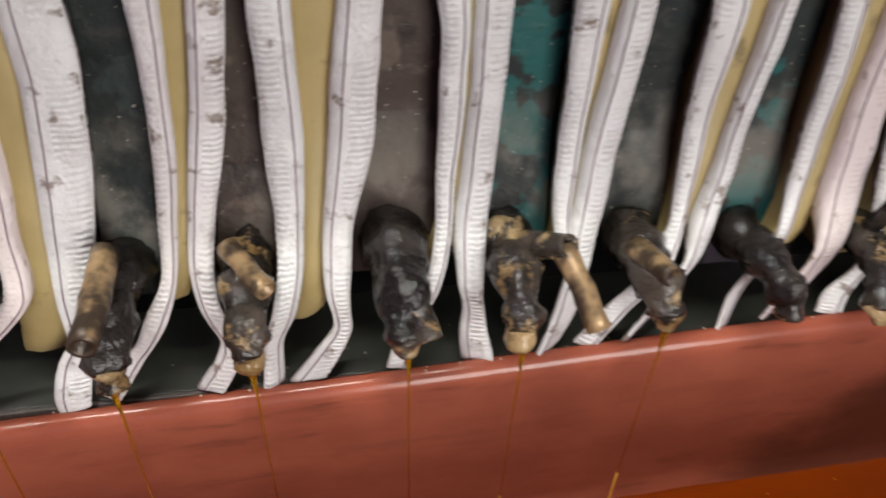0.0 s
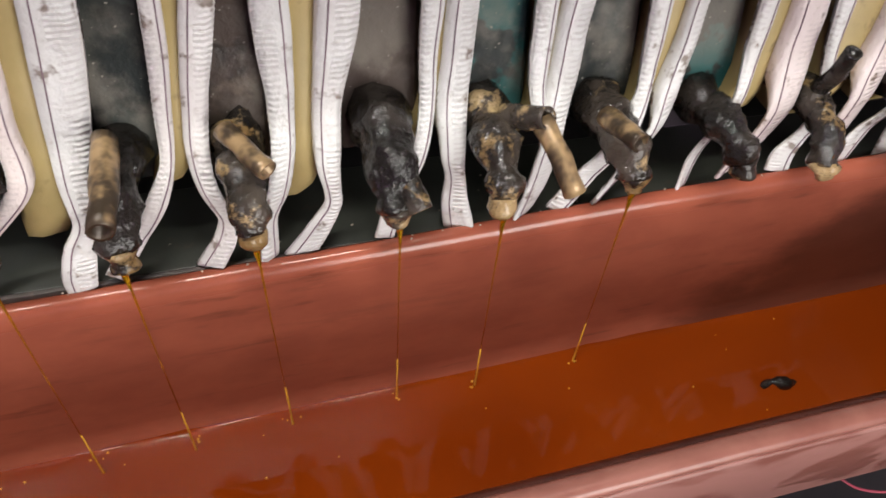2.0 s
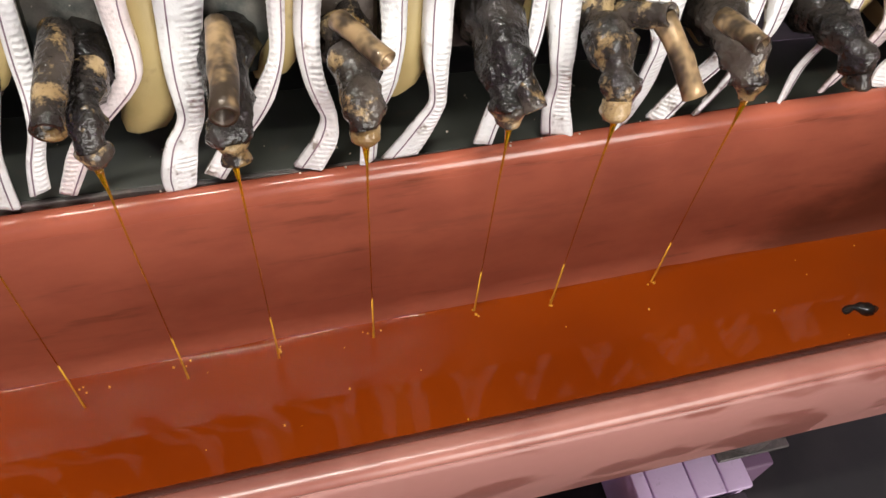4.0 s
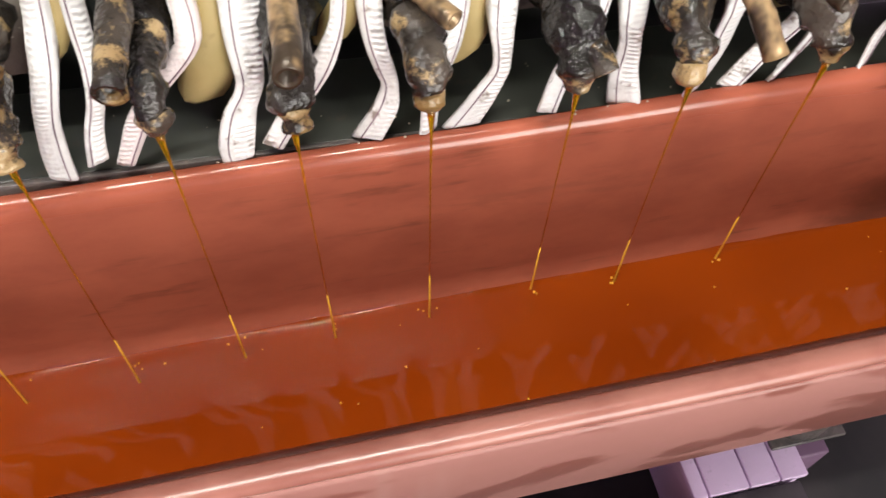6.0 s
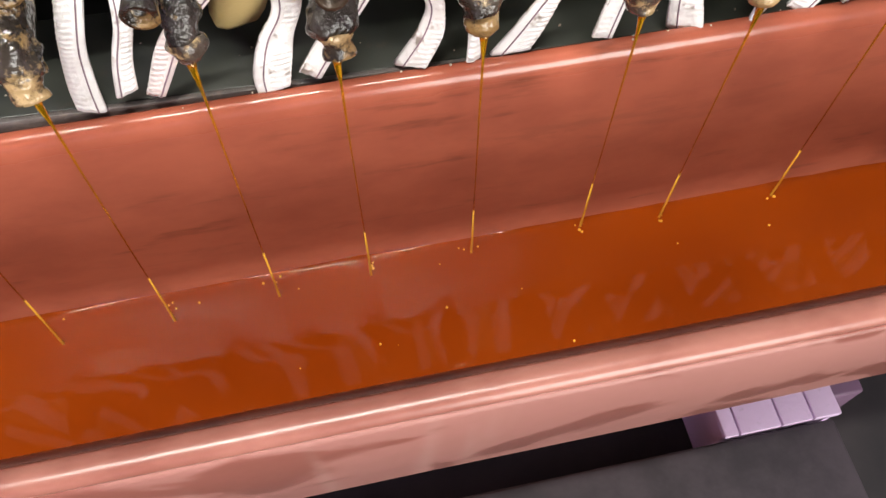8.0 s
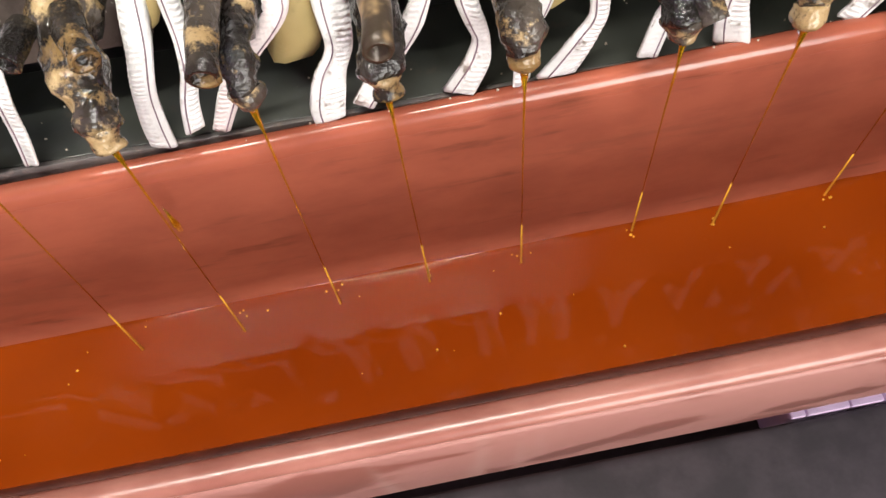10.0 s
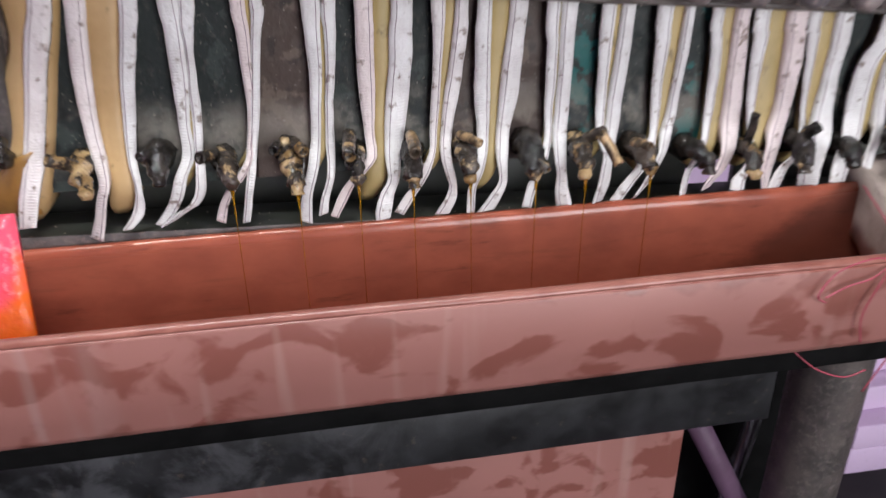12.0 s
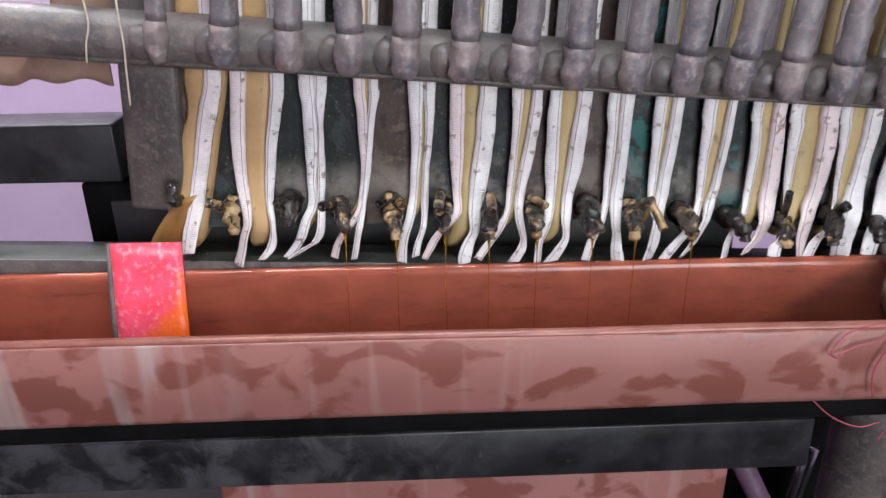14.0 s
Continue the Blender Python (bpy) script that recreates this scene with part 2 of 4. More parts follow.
# near-black that paints in deep shade; no surface colour of its own
SHADE_BLACK = make_plain("shade_black", (0.004, 0.004, 0.004), (0.007, 0.007, 0.007), 20, 0.9)
# lit copy of the oil: light in stream feet and bubble glints as colour
LIT_OIL = make_plain("lit_oil", (0.80, 0.42, 0.05), (0.70, 0.34, 0.04), 60, 0.08, 0.1)
SHADE_BLACK.node_tree.nodes["Principled BSDF"].inputs["Specular IOR Level"].default_value = 0.08
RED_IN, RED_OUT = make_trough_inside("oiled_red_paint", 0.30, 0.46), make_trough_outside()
BLACK = make_black_steel("oily_black_steel", (0.007, 0.007, 0.0075), (0.018, 0.019, 0.021))
# the black steel again, with the beam's glare painted in
BEAM = make_black_steel("glare_black_steel", (0.007, 0.007, 0.0075), (0.018, 0.019, 0.021), 0.45)
LEDGE = make_black_steel("oily_green_black_steel", (0.032, 0.035, 0.029), (0.060, 0.064, 0.053))
BRASS = make_brass()
PLATES = (make_plate_paint("black_plate_paint", (0.020, 0.025, 0.024), (0.035, 0.045, 0.042), 0.55),
          make_plate_paint("brown_plate_paint", (0.070, 0.050, 0.042), (0.125, 0.095, 0.075), 0.55),
          make_plate_paint("teal_plate_paint", (0.022, 0.028, 0.027), (0.018, 0.105, 0.10), 0.50))
TAR, BOSS, NOZZLE = make_tar("tarry_brass", 0.52, (0.020, 0.016, 0.013), (0.085, 0.068, 0.055), 0.25), make_tar("black_tar", 0.66, (0.010, 0.0085, 0.0075), (0.042, 0.035, 0.030), 0.28), make_tar("worn_nozzle", 0.38, (0.020, 0.016, 0.013), (0.085, 0.068, 0.055), 0.15)
RAIL = make_iron("grey_rail_iron", (0.150, 0.130, 0.122), (0.085, 0.080, 0.080), (0.26, 0.20, 0.18))
LUG = make_iron("grey_lug_iron", (0.20, 0.175, 0.178), (0.088, 0.086, 0.102), (0.38, 0.30, 0.275))
WELD = make_iron("scaly_weld_iron", (0.245, 0.20, 0.192), (0.100, 0.094, 0.106), (0.42, 0.335, 0.30))
RUST = make_iron("brown_cast_iron", (0.110, 0.092, 0.084), (0.062, 0.055, 0.052), (0.19, 0.16, 0.14))
WHITE, CANVAS, LAVENDER, OIL, AMBER = make_white_cloth(), make_canvas("oil_soaked_canvas", (0.44, 0.332, 0.145), (0.35, 0.268, 0.108)), make_lavender(), make_oil(), make_amber()
TAN_CANVAS = make_canvas("tan_oily_canvas", (0.52, 0.35, 0.17), (0.42, 0.27, 0.12))
THREAD = make_plain("dark_thread", (0.17, 0.11, 0.14), (0.26, 0.17, 0.20), 80, 0.7)
PINK = make_wet_plastic()
PINK.node_tree.nodes["Principled BSDF"].inputs["Subsurface Weight"].default_value = 0.25
PINK.node_tree.nodes["Principled BSDF"].inputs["Subsurface Radius"].default_value = (0.02, 0.004, 0.004)
FOIL = make_plain("milky_plastic", (0.42, 0.35, 0.31), (0.30, 0.25, 0.22), 25, 0.25, 0.5)
CORD = make_plain("pleated_white_cord", (0.80, 0.79, 0.78), (0.62, 0.585, 0.56), 70, 0.5, 0.3)
STRING = make_plain("magenta_string", (0.30, 0.035, 0.06), (0.40, 0.07, 0.11), 40, 0.5)
TWINE = make_plain("pale_twine", (0.55, 0.47, 0.38), (0.45, 0.38, 0.30), 80, 0.8)
RAG = make_plain("brown_cloth", (0.30, 0.19, 0.14), (0.22, 0.14, 0.10), 25, 0.8)
GLUE = make_plain("orange_oily_canvas", (0.36, 0.19, 0.05), (0.28, 0.15, 0.045), 30, 0.3)
MAUVE = make_plain("dull_mauve", (0.16, 0.09, 0.15), (0.11, 0.06, 0.10), 14, 0.6)
TIMBER = make_plain("grimy_timber", (0.050, 0.041, 0.048), (0.028, 0.024, 0.028), 16, 0.7, 0.4)
CEMENT = make_plain("grey_cement", (0.026, 0.022, 0.023), (0.012, 0.011, 0.012), 6, 0.8)
# dark tone chosen to limit bounce light and reflections in the oil
CEIL = make_plain("dark_ceiling", (0.16, 0.15, 0.15), (0.11, 0.10, 0.10), 5, 0.8)
glow = Mat("tube_glow", 0.4)
glow.colour((0.9, 0.9, 0.9))
glow.b.inputs["Emission Color"].default_value = (0.97, 0.98, 1, 1)
glow.b.inputs["Emission Strength"].default_value = 6.0
GLOW = glow.m


# ---- mesh helpers ----
def part(name, bm, material, parent=None, label="", smooth=True):
    me = bpy.data.meshes.new(name)
    bmesh.ops.recalc_face_normals(bm, faces=bm.faces[:])
    for f in bm.faces:
        f.smooth = smooth
    bm.to_mesh(me)
    bm.free()
    me.materials.append(material)
    ob = new(name, me)
    ob.parent = parent
    if label:
        tagged(ob, label)
    return ob


def thing(name, label, category, group="", kind="", at=(0, 0, 0)):
    ob = new(name)
    ob.location = at
    return tagged(ob, label, category, group, kind)


def box(x0, x1, y0, y1, z0, z1, bevel=0.002, bm=None, seg=2):
    own = bmesh.new()
    bmesh.ops.create_cube(own, size=1, matrix=Matrix.LocRotScale(((x0 + x1) / 2, (y0 + y1) / 2, (z0 + z1) / 2), None, (x1 - x0, y1 - y0, z1 - z0)))
    if bevel:
        bmesh.ops.bevel(own, geom=own.edges[:], offset=bevel, segments=seg, affect="EDGES", profile=0.5)
    if bm is None:
        return own
    me = bpy.data.meshes.new("tmp")
    own.to_mesh(me)
    own.free()
    bm.from_mesh(me)
    bpy.data.meshes.remove(me)
    return bm


def tube(points, radii, seg=14, bm=None, caps=True, lumps=0.0, seed=0.0, bore=0.0):
    """A round tube along points, with a radius at each; lumps: unevenness in metres; bore: the depth of an open end."""
    bm = bm or bmesh.new()
    pts = [Vector(p) for p in points]
    rings, side = [], None
    for i, p in enumerate(pts):
        d = (pts[min(i + 1, len(pts) - 1)] - pts[max(i - 1, 0)]).normalized()
        if side is None:
            side = d.orthogonal().normalized()
        side = (side - d * side.dot(d)).normalized()
        up = d.cross(side)
        ring = []
        for j in range(seg):
            a = 2 * math.pi * j / seg
            n = side * math.cos(a) + up * math.sin(a)
            q = p + n * radii[i]
            if lumps:
                q += n * lumps * (noise.noise(q * 90 + Vector((seed, 0, 0))) + 0.5 * noise.noise(q * 230 + Vector((0, seed, 0))))
            ring.append(bm.verts.new(q))
        rings.append(ring)
    for a, b in zip(rings, rings[1:]):
        for j in range(seg):
            bm.faces.new((a[j], a[(j + 1) % seg], b[(j + 1) % seg], b[j]))
    if caps:
        bm.faces.new(rings[0][::-1])
        if bore:
            d = (pts[-1] - pts[-2]).normalized()
            rim = [bm.verts.new(pts[-1] + (v.co - pts[-1]) * 0.68) for v in rings[-1]]
            deep = [bm.verts.new(v.co - d * bore) for v in rim]
            for a, b in ((rings[-1], rim), (rim, deep)):
                for j in range(seg):
                    bm.faces.new((a[j], a[(j + 1) % seg], b[(j + 1) % seg], b[j]))
            bm.faces.new(deep)
        else:
            bm.faces.new(rings[-1])
    return bm


def curve(points, n):
    """n + 1 points on a smooth line through the given ones."""
    p = [Vector(q) for q in points]
    p = [2 * p[0] - p[1]] + p + [2 * p[-1] - p[-2]]
    out, spans = [], len(p) - 3
    for k in range(n + 1):
        s = k / n * spans
        i = min(int(s), spans - 1)
        t = s - i
        a, b, c, d = p[i:i + 4]
        out.append(0.5 * (2 * b + (c - a) * t + (2 * a - 5 * b + 4 * c - d) * t * t + (3 * b - a - 3 * c + d) * t ** 3))
    return out


def sheet(rows, thick, bm=None):
    """A sheet with thickness over a grid of points, with texture coordinates: across, and metres along."""
    bm = bm or bmesh.new()
    uv = bm.loops.layers.uv.verify()
    nr, nc = len(rows), len(rows[0])
    g = [[Vector(q) for q in r] for r in rows]
    top, low, at = [], [], {}
    for i in range(nr):
        for side, store in ((1, top), (-1, low)):
            line = []
            for j in range(nc):
                du = g[i][min(j + 1, nc - 1)] - g[i][max(j - 1, 0)]
                dv = g[min(i + 1, nr - 1)][j] - g[max(i - 1, 0)][j]
                n = du.cross(dv).normalized()
                v = bm.verts.new(g[i][j] + n * thick * 0.5 * side)
                at[v] = (j / (nc - 1), i)
                line.append(v)
            store.append(line)
    length = [0.0]
    for i in range(1, nr):
        length.append(length[-1] + (g[i][nc // 2] - g[i - 1][nc // 2]).length)
    faces = []
    for i in range(nr - 1):
        for j in range(nc - 1):
            faces.append(bm.faces.new((top[i][j], top[i][j + 1], top[i + 1][j + 1], top[i + 1][j])))
            faces.append(bm.faces.new((low[i][j], low[i + 1][j], low[i + 1][j + 1], low[i][j + 1])))
    edge = [(i, 0) for i in range(nr)] + [(nr - 1, j) for j in range(1, nc)] + [(i, nc - 1) for i in range(nr - 2, -1, -1)] + [(0, j) for j in range(nc - 2, 0, -1)]
    for (a, b), (c, d) in zip(edge, edge[1:] + edge[:1]):
        faces.append(bm.faces.new((top[a][b], low[a][b], low[c][d], top[c][d])))
    for f in faces:
        for l in f.loops:
            u, i = at[l.vert]
            l[uv].uv = (u, length[i])
    return bm


# ---- the room ----
def room():
    def slab(name, label, cat, b, mat):
        tagged(part(name, box(*b, bevel=0), mat, smooth=False), label, cat, kind="structure")
    slab("floor", "dark oil-soaked cement floor of the mill room", "floor", (-3.2, 3.2, -3.2, 1.3, -0.1, 0.0), CEMENT)
    # added ceiling, out of view, that holds down the bounce light
    slab("ceiling", "unseen flat ceiling, kept dark to cut bounce light", "ceiling", (-3.2, 3.2, -3.2, 1.3, 2.6, 2.7), CEIL)
    slab("wall_north", "lavender painted plaster wall behind the press", "wall", (-3.2, 3.2, 1.15, 1.3, 0, 2.6), LAVENDER)
    slab("wall_west", "lavender painted plaster wall", "wall", (-3.2, -3.05, -3.1, 1.15, 0, 2.6), LAVENDER)
    slab("wall_east", "lavender painted plaster wall", "wall", (3.05, 3.2, -3.1, 1.15, 0, 2.6), LAVENDER)
    # unseen wall; its opening is made up to go with the front fill
    bm = box(-3.05, 0.15, -3.25, -3.1, 0, 2.6, 0)
    box(1.65, 3.05, -3.25, -3.1, 0, 2.6, 0, bm)
    box(0.15, 1.65, -3.25, -3.1, 2.3, 2.6, 0, bm)
    tagged(part("wall_south", bm, LAVENDER, smooth=False), "unseen lavender wall with an added opening at the front fill light", "wall", kind="structure")
    for p in (TUBE_A, TUBE_B):
        t = thing("tube_light", "white fluorescent tube light under the ceiling", "lamp", "ceiling tube lights", at=p)
        part("batten", box(-0.62, 0.62, -0.03, 0.03, 0.0, 0.15, 0.004), CEIL, t)
        part("tube", tube([(-0.58, 0, -0.02), (0.58, 0, -0.02)], [0.013, 0.013], 12), GLOW, t)


# ---- the trough ----
RIM_Z, FRONT_Y, FRONT_Z, OIL_Z = 0.75, -0.137, 0.741, 0.631
X0, X1 = -1.5, 0.345


def trough():
    t = thing("oil_trough", "red painted sheet-steel trough half filled with oil", "trough")
    wob = lambda x, a: a * noise.noise(Vector((x * 5, a * 900, 0)))
    n = 90

    def strip(prof, name, mat, label):
        rows = []
        for i in range(n + 1):
            x = X0 + (X1 - X0) * i / n
            sag = 0.011 * (x - 0.2) / 0.9
            rows.append([(x, y + wob(x, 0.0012), z + wob(x + 7, 0.0010) + sag * (y < -0.1 and z < 0.66)) for y, z in prof])
        return part(name, sheet(rows, 0.0025), mat, t, label)

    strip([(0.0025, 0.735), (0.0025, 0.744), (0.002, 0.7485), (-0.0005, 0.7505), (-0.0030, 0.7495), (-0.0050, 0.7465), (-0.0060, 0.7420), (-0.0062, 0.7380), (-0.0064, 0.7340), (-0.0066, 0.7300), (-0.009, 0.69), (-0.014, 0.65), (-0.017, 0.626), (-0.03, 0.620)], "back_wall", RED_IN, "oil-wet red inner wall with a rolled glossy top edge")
    # added strip: the dark band along the oil's front edge, painted as shade
    strip([(-0.1318, 0.7375), (-0.1290, 0.7352), (-0.1264, 0.7305), (-0.1252, 0.7240)], "lip_fold", LIP_SHADE, "added dark strip inside the lip for the shade on the oil")
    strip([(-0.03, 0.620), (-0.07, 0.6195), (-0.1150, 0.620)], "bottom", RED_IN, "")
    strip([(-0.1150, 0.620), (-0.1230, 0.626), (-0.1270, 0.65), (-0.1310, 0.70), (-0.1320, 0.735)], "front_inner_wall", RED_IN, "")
    strip([(-0.1325, 0.735), (-0.1322, 0.7385), (-0.1340, 0.7412), (-0.1370, 0.7422), (-0.1400, 0.7415), (-0.1416, 0.7395), (-0.1412, 0.7375)], "front_lip", LIP, "rolled red front lip")
    strip([(-0.1412, 0.7375), (-0.1428, 0.735), (-0.1415, 0.69), (-0.1390, 0.655), (-0.1365, 0.6485), (-0.1285, 0.647)], "front_panel", RED_OUT, "dusty pink-red front face blotched with oil stains")
    # the dark gap below the front panel is painted onto this underside
    strip([(-0.1283, 0.6462), (-0.1312, 0.640), (-0.1290, 0.622), (-0.119, 0.6140), (-0.06, 0.615), (-0.006, 0.616), (0.0, 0.64), (0.0022, 0.733)], "underside", SHADE_BLACK, "trough underside, its deep shade painted near-black")
    end = bmesh.new()
    box(X1 - 0.002, X1 + 0.002, -0.131, 0.0, 0.61, 0.742, 0.0008, end)
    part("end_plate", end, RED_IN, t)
    # standing oil
    bm = bmesh.new()
    rows = []
    for i in range(121):
        x = X0 + (X1 - 0.004 - X0) * i / 120
        yb = -0.0150 + 0.0022 * noise.noise(Vector((x * 14, 3, 0))) + 0.0012 * noise.noise(Vector((x * 45, 8, 0)))
        prof = [(yb, OIL_Z + 0.0030), (yb - 0.0009, OIL_Z + 0.0018), (yb - 0.0020, OIL_Z + 0.0009), (yb - 0.0034, OIL_Z + 0.0003), (yb - 0.006, OIL_Z), (yb - 0.0075, OIL_Z), (yb - 0.009, OIL_Z), (-0.05, OIL_Z), (-0.085, OIL_Z), (-0.118, OIL_Z), (-0.120, OIL_Z), (-0.1225, OIL_Z + 0.0003), (-0.1242, OIL_Z + 0.0015)]
        rows.append([(x, y, z) for y, z in prof])
    oil = part("oil", sheet(rows, 0.0008), OIL)
    tagged(oil, "still brown frying-coloured oil pooled in the trough", "oil", kind="stuff")
    return t


# ---- the press ----
TILT_Y = 4.6  # the press leans a little to its right, against the level trough
PRESS = pose(0, 0, 0.75, 0, TILT_Y, 0)


def rail():
    t = thing("side_rail", "round grey iron side rail of the filter press", "rail")
    t.matrix_world = PRESS
    part("bar", tube([(x, 0.030, 0.217) for x in np.linspace(-1.6, 0.9, 60)], [0.0275] * 60, 24, lumps=0.0006), RAIL, t)
    part("seam", tube([(x, 0.012, 0.1955) for x in np.linspace(-1.6, 0.9, 40)], [0.0035] * 40, 8, lumps=0.003), RUST, t, "rough rusty weld seam")
    for i, x in enumerate((-0.513, -0.446, -0.382, -0.321, -0.264, -0.204, -0.143, -0.088, -0.028, 0.028, 0.083, 0.137, 0.193, 0.248, 0.303, 0.358)):
        r = 0.0138 if i else 0.010
        lug = thing("plate_lug", "grey cast-iron plate lug hooked over the side rail", "lug", "plate lugs on the rail")
        lug.matrix_world = PRESS
        lug.parent = None
        bend = 0.004 * random.uniform(-1, 1) 
        y = -0.011
        pts = curve([(x + bend + 0.006 - 0.03 * max(0, x), y + 0.03, 0.60), (x + bend + 0.006, y + 0.004, 0.45), (x + bend + 0.004, y - 0.002, 0.36), (x + bend, y - 0.001, 0.29), (x, y, 0.235), (x - 0.0005, y + 0.002, 0.2)], 30)
        rad = [r * (1.0 + 0.08 * math.exp(-((k - 25) / 3.2) ** 2)) for k in range(31)]
        rad[-1] *= 0.72
        part("shank", tube(pts[:24], rad[:24], 18, lumps=0.0026, seed=i), LUG, lug)
        part("foot", tube(pts[23:], [q * (0.985, 0.99, 1.02, 1.03, 1.02, 1.0, 0.98, 0.95)[k] for k, q in enumerate(rad[23:])], 18, lumps=0.0038, seed=i), WELD, lug, "scaly weathered weld foot")
        part("pad", tube([(x - 0.022, -0.002, 0.214), (x - 0.021, 0.004, 0.215), (x - 0.020, 0.014, 0.216)], [0.010, 0.017, 0.021], 14, lumps=0.003, seed=i), RAIL, lug)


def frame_beams():
    b = part("support_beam", box(-1.6, 0.5, 0.0065, 0.06, -0.07, 0.0, 0.0015), LEDGE)
    b.matrix_world = pose(0, 0, 0.7425, 0, 2.0, 0)
    tagged(b, "oily black steel beam under the filter plates", "beam")
    g = part("edge_strip", box(-1.6, 0.3, 0.0042, 0.0066, -0.03, 0.0006, 0.0004), RAIL, b, "bare grey steel edge")
    c = part("lower_beam", box(-1.6, 0.270, 0.004, 0.07, 0.437, 0.515, 0.003), BEAM)
    c.matrix_world = pose(0.006, 0, -0.002, 0, -0.75, 0)
    tagged(c, "oily black steel lower beam of the press frame", "beam")
    c = part("floor_beam", box(-1.6, 0.262, 0.3, 0.36, 0.437, 0.515, 0.003), BLACK)
    tagged(c, "oily black steel rear beam of the press frame", "beam")
    leg = thing("press_leg", "smudged grey-brown steel leg of the press frame", "leg")
    part("post", tube([(0.362, 0.035, z) for z in np.linspace(0.126, 0.611, 12)], [0.046] * 12, 24, lumps=0.001), RUST, leg)
    part("collar", tube([(0.362, 0.035, z) for z in (0.585, 0.590, 0.608, 0.613)], [0.046, 0.050, 0.050, 0.046], 24, lumps=0.001), RUST, leg, "dark rusty collar")
    part("base_plate", box(0.314, 0.41, -0.013, 0.083, 0.12, 0.126, 0.002), RUST, leg)
    pipe = part("drain_pipe", tube([(0.328, 0.150, 0.121), (0.333, 0.146, 0.18), (0.345, 0.142, 0.30), (0.350, 0.140, 0.36)], [0.013] * 4, 16), WET, None)
    tagged(pipe, "shiny wet steel drain pipe behind the leg", "pipe")
    # added sheet that paints the space behind the leg as deep shade
    sheet_back = part("back_panel", box(0.12, 0.50, 0.200, 0.206, 0.0, 0.385, 0.001), SHADE_BLACK)
    tagged(sheet_back, "added near-black sheet for the dark space behind the press leg", "panel")
    leg = thing("press_leg", "dark oily steel leg of the press frame", "leg")
    part("post", tube([(-1.3, 0.03, z) for z in np.linspace(0.0, 0.74, 12)], [0.043] * 12, 24), RAIL, leg)
    part("base_plate", box(-1.37, -1.23, -0.045, 0.105, 0, 0.012, 0.002), BLACK, leg)
    lower = part("lower_red_tray", box(-0.52, 0.178, 0.03, 0.055, 0.06, 0.43, 0.004), RED_OUT)
    tagged(lower, "dusty red sheet panel with peeling stains below the beam", "panel")
    brace = part("brace", tube([(0.19, 0.085, 0.44), (0.36, 0.085, 0.115)], [0.016, 0.016], 12), MAUVE)
    tagged(brace, "dull mauve diagonal brace bar", "brace")


def face_y(z):
    """How far back the cloth edges hang: they lean out below the side rail."""
    s = min(1, max(0, (z - 0.79) / 0.08))
    return 0.009 + 0.019 * s * s * (3 - 2 * s) + 0.03 * max(0, z - 0.87)


def span(before, after, z):
    """The room between two hems at a height: its middle and width."""
    (xa, wa), (xb, wb) = hem_at(before, z), hem_at(after, z)
    return (xa + wa / 2 + xb - wb / 2) / 2, xb - wb / 2 - xa - wa / 2


def plate(x_foot, x_top, w, kind=0):
    """A filter plate seen on edge: its dark painted body."""
    t = thing("filter_plate", ["black painted", "worn brown painted", "black and teal painted"][kind] + " cast-iron filter plate with an oily edge", "filter plate", "filter plates")
    bm = bmesh.new()
    nz = 36
    prev = None
    for i in range(nz + 1):
        z = 0.795 + (1.42 - 0.795) * i / nz
        x = x_foot + (x_top - x_foot) * (z - 0.8) / 0.15
        h = w / 2
        y = face_y(z) + 0.014
        ring = [bm.verts.new(c) for c in ((x - h, 0.47, z), (x - h, y + 0.004, z), (x - h + 0.003, y, z), (x + h - 0.003, y, z), (x + h, y + 0.004, z), (x + h, 0.47, z))]
        if prev:
            for j in range(6):
                bm.faces.new((prev[j], prev[(j + 1) % 6], ring[(j + 1) % 6], ring[j]))
        else:
            bm.faces.new(ring[::-1])
        prev = ring
    bm.faces.new(prev)
    part("plate_body", bm, PLATES[kind], t, smooth=False)
    return t


def spout(t, x, z, tip, size=1.0, seed=1.0, skin=None, end=None):
    """A tarred bent outlet from the boss at (x, z) to its tip."""
    tip = Vector(tip) + Vector((0, 0, 0.003))
    part("boss", tube([(x, 0.048, z - 0.013), (x, 0.040, z - 0.013), (x, 0.030, z - 0.012), (x, 0.020, z - 0.010), (x, 0.011, z - 0.009), (x, 0.005, z - 0.009)], [0.0108 * size, 0.0114 * size, 0.0112 * size, 0.0104 * size, 0.0085 * size, 0.003 * size], 22, lumps=0.0046, seed=seed), BOSS, t, "thick black tar round the outlet")
    pts = curve([(x, 0.024, z - 0.009), (x * 0.75 + tip.x * 0.25, 0.008, z - 0.008), (x * 0.4 + tip.x * 0.6, tip.y + 0.012, tip.z + 0.016), (tip.x, tip.y + 0.003, tip.z + 0.008), (tip.x, tip.y, tip.z)], 24)
    rad = [0.0094 * size + 0.0009 * math.sin(k * 0.9 + seed) - (0.0094 * size - 0.0050) * (k / 24) ** 1.5 for k in range(25)]
    part("outlet_pipe", tube(pts[:20], rad[:20], 22, lumps=0.0036, seed=seed + 5), skin or TAR, t)
    part("nozzle", tube(pts[18:], [rad[18] * 0.93, rad[19] * 1.0, *rad[20:]], 20, lumps=0.0022, seed=seed + 9, bore=0.006), end or skin or TAR, t, "tarry worn outlet nozzle")
    return pts


